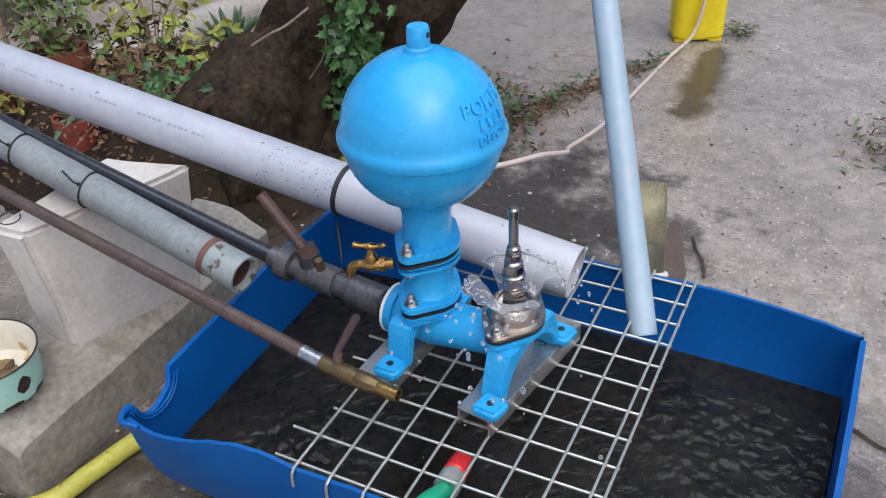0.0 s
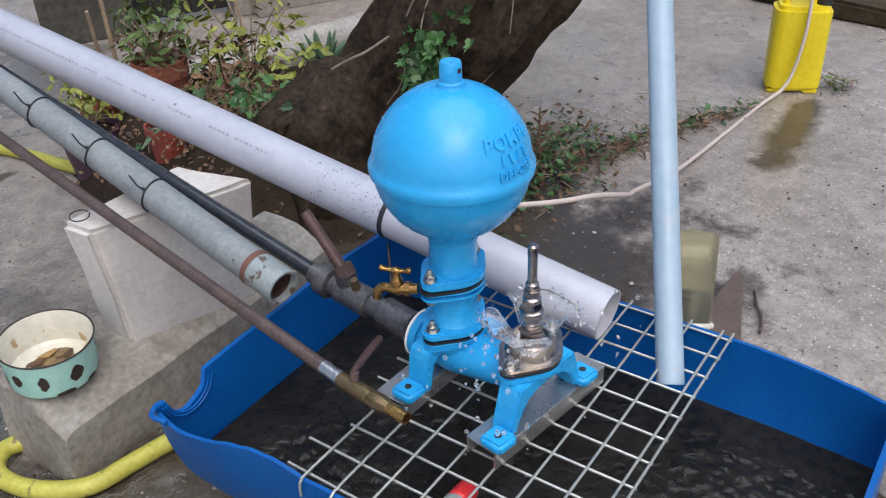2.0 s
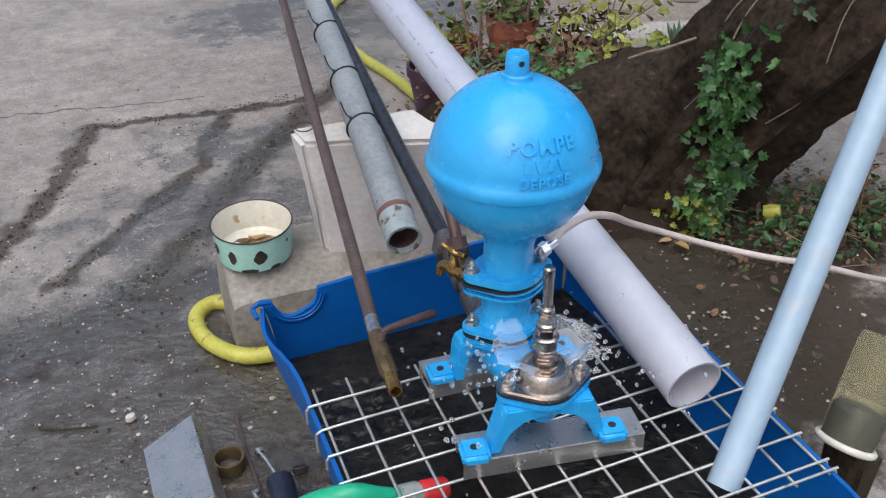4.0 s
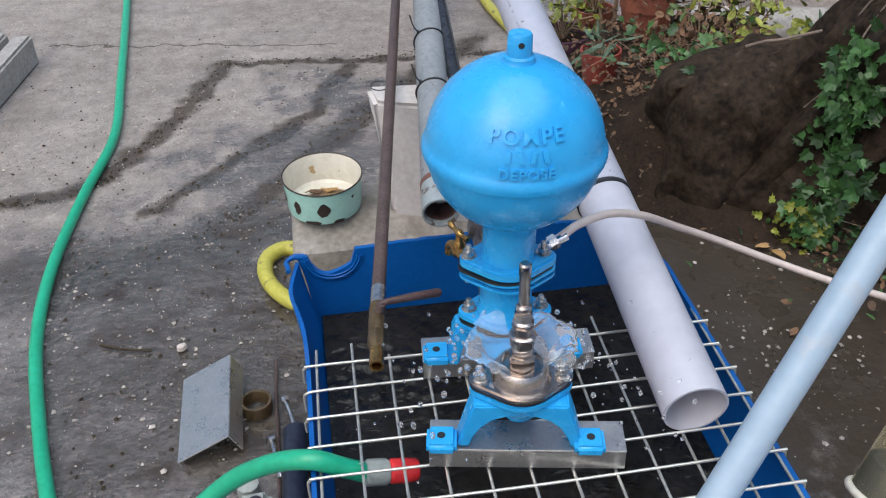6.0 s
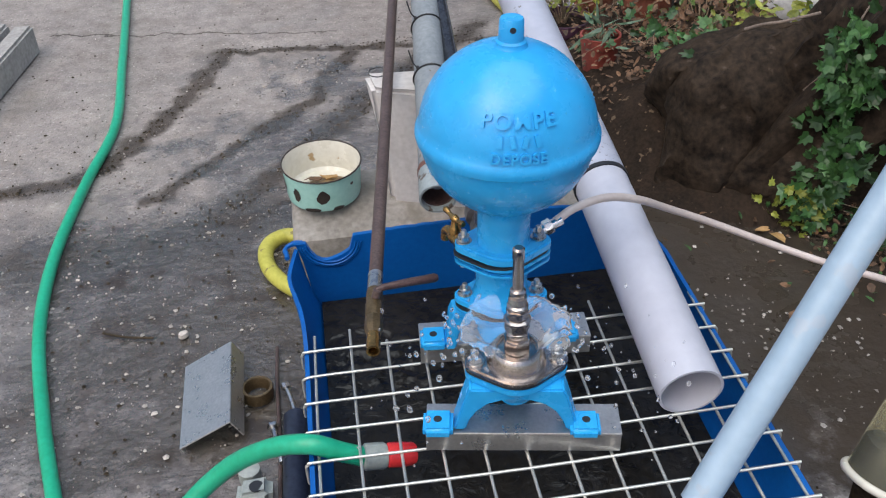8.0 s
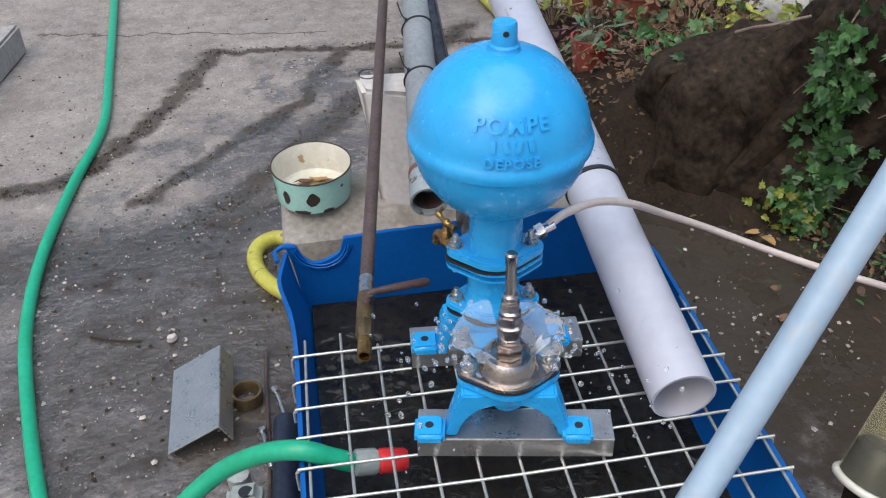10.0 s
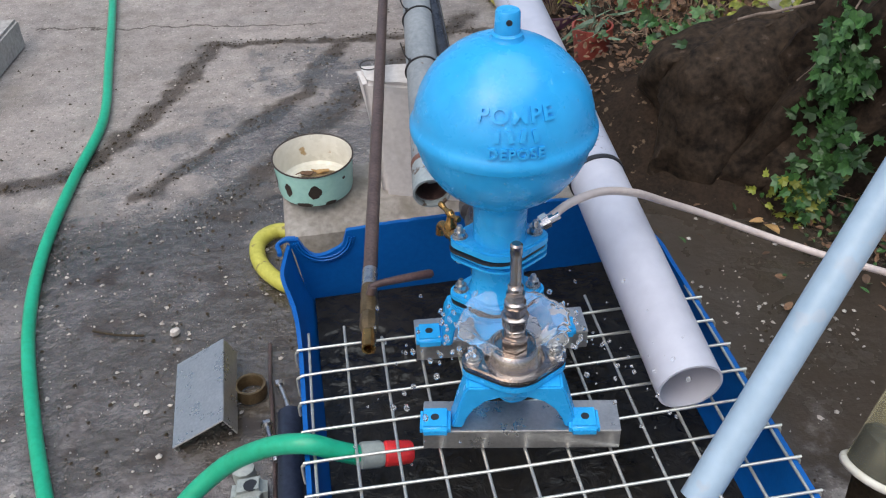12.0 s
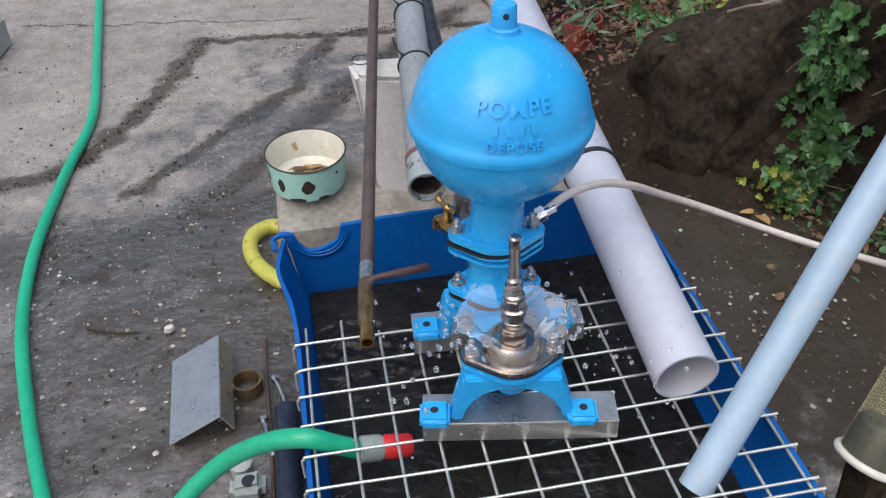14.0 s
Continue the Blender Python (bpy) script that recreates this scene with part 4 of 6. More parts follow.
    for _ in range(160):
        ph, z = rnd.random() * 6.283, rnd.uniform(0.13, 0.25)
        o = Vector((math.cos(ph), math.sin(ph), 0))
        bead(verts, faces, Vector((0, 0, z)) + o * 0.0338, o, rnd.uniform(0.0005, 0.0013))
    drops = raw("water_bead", verts, faces, SPLASH, pump, "clear water beads on the blue paint", smooth=80)
    drops["kind"] = "stuff"
    drops.visible_shadow = False
    # the stack above the body leans a little
    lean = Matrix.Translation((0, 0, 0.11)) @ pose(0, 0, 0, 0, 1.4, 0) @ Matrix.Translation((0, 0, -0.11))
    for ob in pump.children:
        if ob.name.split(".")[0] in ("air_vessel", "upper_flange", "spool", "outlet_nipple", "nipple_nut", "water_bead"):
            ob.matrix_basis = lean
    return pump


make_pump()


def make_splash():
    """Water welling from the valve in two smooth lobes, with drops at their edges."""
    t = thing("water_splash", PUMP, "clear water welling over the pump's valve cap", "water")
    rnd = random.Random(9)
    bm_d = bmesh.new()

    def drop(p, s, stretch=1.0):
        bmesh.ops.create_icosphere(bm_d, subdivisions=2, radius=s, matrix=Matrix.Translation(p) @ Matrix.Rotation(rnd.uniform(-0.6, 0.6), 4, "Y") @ Matrix.Diagonal((1, 1, stretch, 1)))

    for sx, size in ((-1, 1.0), (1, 0.95)):
        bm = bmesh.new()
        n, m = 30, 48
        sheets = []
        for side in (1, -1):
            rows = []
            for i in range(n + 1):
                row = []
                for j in range(m + 1):
                    ph = radians(-58 + 130 * j / m)
                    edge = 0.86 + 0.20 * noise.noise(Vector((ph * 2.4, sx * 3.0, 0))) + 0.10 * noise.noise(Vector((ph * 8, sx * 5.0, 2)))
                    u = i / n * edge
                    r = 0.022 + 0.048 * size * u
                    z = 0.139 + 0.038 * size * math.sin(u * math.pi * 0.72)
                    p = Vector((0.005 + sx * r * math.cos(ph), -0.125 + r * math.sin(ph), z))
                    d = noise.noise_vector(p * 32 + Vector((sx * 7, 0, 0))) * 0.0045 + noise.noise_vector(p * 110) * 0.0016
                    thick = 0.0011 + 0.0011 * u ** 4
                    t2 = side * thick * math.sqrt(max(0.0, 1 - (2 * j / m - 1) ** 6)) * math.sqrt(max(0.0, 1 - (i / n) ** 10))
                    row.append(bm.verts.new(p + d * (0.15 + u) + Vector((sx * 0.35, 0, 1)) * t2))
                    if side == 1 and i == n and rnd.random() < 0.40:
                        q = p + Vector((sx * rnd.uniform(0.0, 0.02), rnd.uniform(-0.008, 0.008), rnd.uniform(-0.02, 0.006)))
                        drop(q, rnd.uniform(0.0010, 0.0032), rnd.uniform(0.9, 2.0))
                rows.append(row)
            sheets.append(rows)
        for k, rows in enumerate(sheets):
            for a, b in zip(rows, rows[1:]):
                for j in range(m):
                    f = (a[j], a[j + 1], b[j + 1], b[j])
                    bm.faces.new(f if k == 0 else f[::-1])
        bmesh.ops.remove_doubles(bm, verts=bm.verts[:], dist=0.0002)
        bmesh.ops.recalc_face_normals(bm, faces=bm.faces)
        lobe = part("water_veil", bm, SPLASH, t)
        lobe.visible_shadow = False
    for _ in range(95):
        a = rnd.choice((0, math.pi)) + rnd.gauss(0, 0.45)
        q = rnd.uniform(0.07, 0.20)
        p = Vector((0.005 + q * math.cos(a), -0.125 + q * math.sin(a), max(0.03, 0.16 - 0.9 * (q - 0.05) * rnd.uniform(0.1, 1.3))))
        drop(p, 0.0008 + 0.0028 * rnd.random() ** 2, rnd.uniform(0.9, 1.9))
    drops = part("water_drop", bm_d, SPLASH, t, "clear flying water drops")
    drops["kind"] = "stuff"
    drops.visible_shadow = False


make_splash()


# ---- concrete step and block behind the tub ----
def hexa(corners, cuts, amount, scale, bev):
    """A cast block from its eight corners (four below, four above), roughened."""
    bm = bmesh.new()
    v = [bm.verts.new(c) for c in corners]
    for f in ((3, 2, 1, 0), (4, 5, 6, 7), (0, 1, 5, 4), (1, 2, 6, 5), (2, 3, 7, 6), (3, 0, 4, 7)):
        bm.faces.new([v[i] for i in f])
    bmesh.ops.subdivide_edges(bm, edges=bm.edges[:], cuts=cuts * 3, use_grid_fill=True)
    bmesh.ops.recalc_face_normals(bm, faces=bm.faces)
    bmesh.ops.bevel(bm, geom=[e for e in bm.edges if e.calc_face_angle(0) > 0.9], offset=bev, segments=4, affect="EDGES")
    for v in bm.verts:
        v.co += noise.noise_vector(v.co * scale) * amount + noise.noise_vector(v.co * scale * 6) * amount * 0.25
    return bm


def make_step():
    """Cast step whose top rises towards the back."""
    prof = [(0.521, 0.0), (0.519, 0.05), (0.519, 0.117), (0.522, 0.1205), (0.55, 0.133), (0.58, 0.150), (0.60, 0.157), (0.65, 0.161), (0.695, 0.160), (0.705, 0.15), (0.708, 0.0)]
    bm = bmesh.new()
    n = 70
    rows = []
    for i in range(n + 1):
        x = -0.045 + 0.675 * i / n
        k = 1.0 - 0.10 * math.exp(-((x + 0.045) / 0.012) ** 2)
        rows.append([bm.verts.new((x + (0.006 if z > 0.09 and i == 0 else 0), y, z * (k if z > 0.08 else 1))) for y, z in prof])
    for a, b in zip(rows, rows[1:]):
        for k in range(len(prof) - 1):
            bm.faces.new((a[k], b[k], b[k + 1], a[k + 1]))
    bm.faces.new(rows[0])
    bm.faces.new(rows[-1][::-1])
    bmesh.ops.recalc_face_normals(bm, faces=bm.faces)
    bmesh.ops.subdivide_edges(bm, edges=[e for e in bm.edges if e.calc_length() > 0.02 and len(e.link_faces) == 2 and all(len(f.verts) == 4 for f in e.link_faces)], cuts=2, use_grid_fill=True)
    for v in bm.verts:
        if v.co.z > 0.004:
            v.co += noise.noise_vector(v.co * 9) * 0.0025 + noise.noise_vector(v.co * 60) * 0.0008
    tagged(obj("concrete_step", bm, SLAB, smooth=28), "long stained concrete step behind the blue tub", "concrete step")


make_step()
tagged(obj("concrete_block", hexa([(0.168, 0.582, 0.094), (0.43, 0.535, 0.094), (0.42, 0.655, 0.094), (0.175, 0.665, 0.094), (0.138, 0.585, 0.394), (0.425, 0.482, 0.396), (0.385, 0.640, 0.401), (0.132, 0.640, 0.399)], 6, 0.0035, 9, 0.009), CONCRETE_BLOCK, smooth=85), "rough pale cast concrete block carrying the pipes", "concrete block")
tagged(obj("wire_loop", tube(curve([(0.155 + 0.017 * math.cos(a), 0.622 + 0.014 * math.sin(a), 0.410 + 0.003 * math.sin(a)) for a in (k * 0.66 for k in range(10))], 4), 0.0012, 6), TIE), "thin black wire loop lying on the concrete block", "wire")


# ---- pipes ----
def on_line(p, d, s):
    return Vector(p) + Vector(d).normalized() * s


def ring(p, d, r, t, length, seg=28):
    d = Vector(d).normalized()
    return tube([Vector(p) - d * length / 2, Vector(p) - d * length / 2 * 0.98, Vector(p) + d * length / 2 * 0.98, Vector(p) + d * length / 2], [r, r + t, r + t, r], seg, cap=False)


def make_big_pipe():
    p, d = (0.459, -0.203, 0.329), (0.001, 0.990, 0.142)
    t = thing("drain_pipe", IDENT, "long pale grey plastic pipe with dark specks", "pipe")
    part("pipe_end", tube([on_line(p, d, 0.44), on_line(p, d, 0.2), on_line(p, d, 0.0)], 0.0412, 40, bore=0.038), PVC_CLEAN, t, "clean end length of the pipe")
    part("pipe_length", tube([on_line(p, d, s) for s in (4.6, 2.4, 1.2, 0.558)], 0.0425, 40), PVC, t, "upper length of the pipe")
    part("speckled_length", tube([on_line(p, d, s) for s in (0.56, 0.48, 0.405)], 0.0426, 40), PVC_SPECKLED, t, "pipe length spattered with dark specks")
    part("seal_ring", ring(on_line(p, d, 0.402), d, 0.0395, 0.0042, 0.008, 40), GASKET, t, "black rubber seal ring")
    # faded print along the pipe: short bars
    dd = Vector(d).normalized()
    side = Vector((-0.72, 0.05, 0.69))
    side = (side - dd * side.dot(dd)).normalized()
    up = dd.cross(side)
    rnd = random.Random(3)
    bm = bmesh.new()
    s = 0.66
    while s < 1.5:
        ln = 0.004 + 0.006 * rnd.random()
        if rnd.random() < 0.8:
            c = on_line(p, d, s)
            vs = []
            for u, w in ((0, -1), (ln, -1), (ln, 1), (0, 1)):
                a = side * math.cos(0.05 * w) + up * math.sin(0.05 * w)
                vs.append(bm.verts.new(c + dd * u + a * 0.0428))
            bm.faces.new(vs)
        s += ln + 0.003
    part("faded_print", bm, PRINT, t, "faded print bars along the pipe")["kind"] = "stuff"


make_big_pipe()


def tie(parent, p, d, r, a0=2.4):
    """Cable tie drawn round a pipe, with its loose tail."""
    d = Vector(d).normalized()
    x = Vector((0, 0, 1))
    x = (x - d * x.dot(d)).normalized()
    y = d.cross(x)
    loop = [Vector(p) + (x * math.cos(a) + y * math.sin(a)) * (r + 0.001) + d * 0.004 * math.sin(a) for a in (2 * math.pi * k / 28 for k in range(29))]
    bm = tube(loop, 0.0017, 6, cap=False)
    h = Vector(p) + (x * math.cos(a0) + y * math.sin(a0)) * (r + 0.002)
    o = (h - Vector(p)).normalized()
    tube(curve([h, h + o * 0.012 + d * 0.004, h + o * 0.022 + d * 0.012 + Vector((0, 0, 0.012))], 4), 0.0014, 6, bm=bm)
    tube([h - d * 0.003, h + d * 0.003], 0.003, 6, bm=bm)
    part("cable_tie", bm, TIE, parent, "black cable tie")


def make_grey_pipe():
    p, d = (0.208, 0.218, 0.3765), (0.106, 0.977, 0.184)
    t = thing("old_pipe", IDENT, "weathered grey pipe strapped with black cable ties", "pipe")
    part("pipe_end", tube([on_line(p, d, 0.060), on_line(p, d, 0.03), on_line(p, d, 0)], 0.0290, 32, bore=0.0255), PVC_CHIPPED, t, "short flaking sleeve at the open end")
    part("pipe_length", tube([on_line(p, d, s) for s in (4.4, 2.2, 1.1, 0.058)], 0.0280, 32), PVC_OLD, t)
    part("rusty_band", ring(on_line(p, d, 0.062), d, 0.0275, 0.0022, 0.011, 32), RED_PAINT, t, "rust-red band round the pipe")
    part("rusty_lining", tube([on_line(p, d, 0.10), on_line(p, d, 0.012)], 0.0253, 28, bore=0.0235), RUST_RED, t, "rust-stained inside of the pipe")
    for s in (0.315, 0.475, 0.655, 0.95, 1.4):
        tie(t, on_line(p, d, s), d, 0.0285, -0.75)


make_grey_pipe()

HOSE_P, HOSE_D = (0.2725, 0.205, 0.3665), (0.040, 0.977, 0.210)
feed = thing("feed_hose", IDENT, "dark rubber feed hose running beside the old pipe", "hose")
part("hose", tube([on_line(HOSE_P, HOSE_D, s) for s in (0.0, 0.5, 1.2, 2.2, 4.4)], 0.0130, 20), BLACK_HOSE, feed)


def make_inlet():
    t = thing("inlet_fitting", IDENT, "dull grey iron pipe fittings feeding the pump", "pipe fitting")
    a = [Vector(q) for q in ((0.2545, 0.0005, 0.3515), (0.259, 0.045, 0.3545), (0.264, 0.095, 0.3575), (0.268, 0.14, 0.361), (0.2715, 0.185, 0.3645), (0.273, 0.215, 0.3685))]
    part("nipple", tube(a, 0.0175, 22), IRON_GREY, t)
    part("coupling", tube([a[0].lerp(a[1], 0.25), a[0].lerp(a[1], 0.3), a[1].lerp(a[2], 0.45), a[1].lerp(a[2], 0.5)], [0.021, 0.0235, 0.0235, 0.021], 22), IRON_GREY, t)
    tee = part("tee", tube([a[2].lerp(a[3], 0.0), a[2].lerp(a[3], 0.05), a[3].lerp(a[4], 0.35), a[3].lerp(a[4], 0.4)], [0.020, 0.0225, 0.0225, 0.020], 22), IRON_GREY, t)
    part("branch", tube([a[3], a[3] + Vector((0.0, 0.004, 0.036))], 0.0165, 18), IRON_GREY, tee)
    part("union_nut", tube([a[4].lerp(a[5], -0.4), a[4].lerp(a[5], -0.3), a[4].lerp(a[5], 0.4), a[4].lerp(a[5], 0.5)], [0.022, 0.027, 0.027, 0.022], 10), IRON_GREY, t)
    part("bleed_valve", tube([a[3].lerp(a[2], 0.45) + Vector((-0.004, 0, 0.018)), a[3].lerp(a[2], 0.45) + Vector((-0.008, 0, 0.038))], [0.008, 0.006], 10), DULL_BRASS, t, "small tarnished brass bleed valve")
    b = a[3] + Vector((0.0, 0.004, 0.034))
    part("branch_pipe", tube([b, b + Vector((0.002, 0.016, 0.016)), b + Vector((0.004, 0.072, 0.084))], [0.0090, 0.0090, 0.0082], 18, bore=0.006), RUST_RED, t, "reddish rusty branch pipe with an open end")
    part("branch_nut", tube([b - Vector((0, 0.002, 0.004)), b + Vector((0, 0.006, 0.012))], 0.016, 8), RUST_RED, t)


make_inlet()


def make_tap():
    t = thing("brass_tap", IDENT, "small wet brass tap fixed beside the pump's flange", "tap")
    part("body", tube([(0.210, -0.036, 0.466), (0.204, -0.020, 0.464), (0.200, -0.009, 0.463), (0.198, 0.000, 0.462)], [0.007, 0.0075, 0.0095, 0.008], 16), BRASS, t)
    part("spout", tube(curve([(0.199, -0.004, 0.462), (0.195, 0.010, 0.461), (0.192, 0.018, 0.455), (0.191, 0.020, 0.443)], 5), 0.0066, 14, bore=0.0045), BRASS, t)
    part("collar", tube([(0.206, -0.026, 0.4645), (0.2035, -0.019, 0.464)], 0.0105, 6), BRASS, t)
    bonnet = part("bonnet", lathe([(0.0080, 0.466), (0.0085, 0.476), (0.0058, 0.480), (0.0042, 0.489)], 14, (0.2, -0.009, 0)), BRASS, t)
    part("handle", tube(curve([(0.191, 0.012, 0.495), (0.195, 0.002, 0.493), (0.200, -0.009, 0.4915), (0.204, -0.018, 0.4915), (0.208, -0.027, 0.493)], 4), [0.0036, 0.0044, 0.0042, 0.0036, 0.0032, 0.0032, 0.004, 0.0052, 0.0056, 0.0052, 0.004, 0.0032, 0.0032, 0.0036, 0.0042, 0.0044, 0.0036], 10), BRASS, bonnet, "brass T handle")


make_tap()


def make_rod():
    p, d = Vector((0.090, 0.0, 0.373)), Vector((0.139, 0.986, 0.090)).normalized()
    t = thing("steel_pipe", IDENT, "thin brown rusty steel pipe ending in a ball valve", "pipe")
    part("pipe_length", tube([p + d * s for s in (0.02, 0.8, 1.8, 4.3)], 0.0098, 18), RUST, t)
    part("ferrule", tube([p + d * 0.045, p + d * 0.012], 0.0106, 18), ZINC, t, "bright threaded end")
    q = Vector((0.079, -0.105, 0.372))
    e = (q - p).normalized()
    v = part("ball_valve", tube([p + d * 0.014, p, p + e * 0.012, p + e * 0.016, p + e * 0.040, p + e * 0.044], [0.0105, 0.0115, 0.0108, 0.0118, 0.0118, 0.0108], 18), DULL_BRASS, t, "tarnished brass ball valve body")
    part("valve_end", tube([p + e * 0.042, p + e * 0.046, p + e * 0.066, p + e * 0.070, p + e * 0.077], [0.0108, 0.0120, 0.0120, 0.0105, 0.0092], 8), DULL_BRASS, t, "tarnished brass valve end")
    part("nozzle", tube([p + e * 0.074, p + e * 0.090, p + e * 0.106], [0.0088, 0.0096, 0.0090], 18, bore=0.0064), BRASS, t, "wet brass nozzle")
    part("valve_stem", tube([p + e * 0.012, p + e * 0.012 + Vector((0.006, 0, 0.022))], 0.006, 10), RUST, v)
    h0 = p + e * 0.010 + Vector((0.004, 0.0, 0.020))
    part("lever", tube([h0, h0 + Vector((0.012, 0.002, 0.002)), h0 + Vector((0.045, 0.010, -0.001)), h0 + Vector((0.080, 0.018, -0.005)), h0 + Vector((0.084, 0.019, -0.0055))], [0.0042, 0.0048, 0.0056, 0.0062, 0.004], 12), RUST_RED, v, "rusty red-brown lever")
    return t


make_rod()


def make_leaning_pipe():
    p, d = (0.428, -0.321, 0.268), (0.574, 0.340, 0.745)
    t = thing("leaning_pipe", IDENT, "leaning blue-grey plastic pipe standing in the wire grid", "pipe")
    part("pipe_length", tube([on_line(p, d, s) for s in (1.9, 1.2, 0.5, 0.0)], [0.0200, 0.0203, 0.0205, 0.0205], 28, bore=0.018), PVC_BLUEGREY, t)


make_leaning_pipe()


# ---- hoses ----
def make_hoses():
    g = thing("green_hose", IDENT, "bright green garden hose lying on the concrete", "hose")
    pts = [(-0.72, 3.2), (-0.62, 2.5), (-0.573, 2.067), (-0.534, 1.665), (-0.504, 1.307), (-0.535, 1.003), (-0.552, 0.712), (-0.534, 0.469), (-0.479, 0.221), (-0.421, 0.018), (-0.37, -0.16), (-0.33, -0.27)]
    path = [(x, y, 0.0135) for x, y in pts] + [(-0.29, -0.30, 0.03), (-0.255, -0.22, 0.085), (-0.20, -0.14, 0.15), (-0.13, -0.125, 0.215), (-0.065, -0.155, 0.277), (-0.012, -0.180, 0.303), (0.026, -0.181, 0.283), (0.055, -0.177, 0.263)]
    part("hose", tube(curve(path, 8), 0.0125, 16), GREEN_HOSE, g)
    a, b = Vector((0.050, -0.177, 0.264)), Vector((0.118, -0.172, 0.252))
    nut = tube([a.lerp(b, s) for s in (0.0, 0.06, 0.40, 0.46)], [0.0130, 0.0170, 0.0170, 0.0145], 12)
    part("coupling_nut", nut, GREY_PLASTIC, g, "pale grey ribbed coupling nut")
    part("coupling_body", tube([a.lerp(b, s) for s in (0.46, 0.5, 0.72, 0.95, 1.0)], [0.0135, 0.0160, 0.0160, 0.0145, 0.012], 16), RED_PLASTIC, g, "red plastic hose coupling")
    y = thing("yellow_hose", IDENT, "dirty yellow hose passing beneath the concrete step", "hose")
    ypts = [(0.25, 0.40), (0.13, 0.452), (0.038, 0.475), (-0.042, 0.497), (-0.096, 0.573), (-0.105, 0.655), (-0.065, 0.695), (0.0, 0.672), (0.20, 0.63), (0.40, 0.66), (0.46, 0.73), (0.50, 0.83), (0.57, 0.95), (0.66, 1.10), (0.717, 1.296), (0.715, 1.42), (0.705, 1.55), (0.692, 1.71), (0.666, 1.864), (0.642, 2.07), (0.650, 2.31), (0.738, 2.526), (0.979, 2.806), (1.221, 3.126), (1.5, 3.6)]
    part("hose", tube(curve([(a, b, 0.0175) for a, b in ypts], 7), 0.0165, 16), YELLOW_HOSE, y)
    w = thing("outlet_hose", IDENT, "milky pinkish thin hose from the pump to the canister", "hose")
    n = PUMP @ Vector((0.070, 0.0245, 0.2115))
    wp = [tuple(n), (0.348, -0.035, 0.505), (0.395, -0.012, 0.500), (0.452, 0.020, 0.470), (0.520, 0.068, 0.415), (0.60, 0.092, 0.365), (0.69, 0.078, 0.325), (0.765, 0.036, 0.308), (0.84, -0.005, 0.296), (1.0, 0.0, 0.22), (1.2, 0.06, 0.12), (1.5, 0.075, 0.03), (1.8, 0.06, 0.007), (2.06, 0.035, 0.007), (2.165, -0.01, 0.05), (2.20, -0.03, 0.18), (2.21, -0.03, 0.31), (2.26, -0.02, 0.33), (2.30, -0.005, 0.31), (2.31, 0.0, 0.28)]
    part("hose", tube(curve(wp, 8), 0.0054, 12), PINK_HOSE, w)


make_hoses()


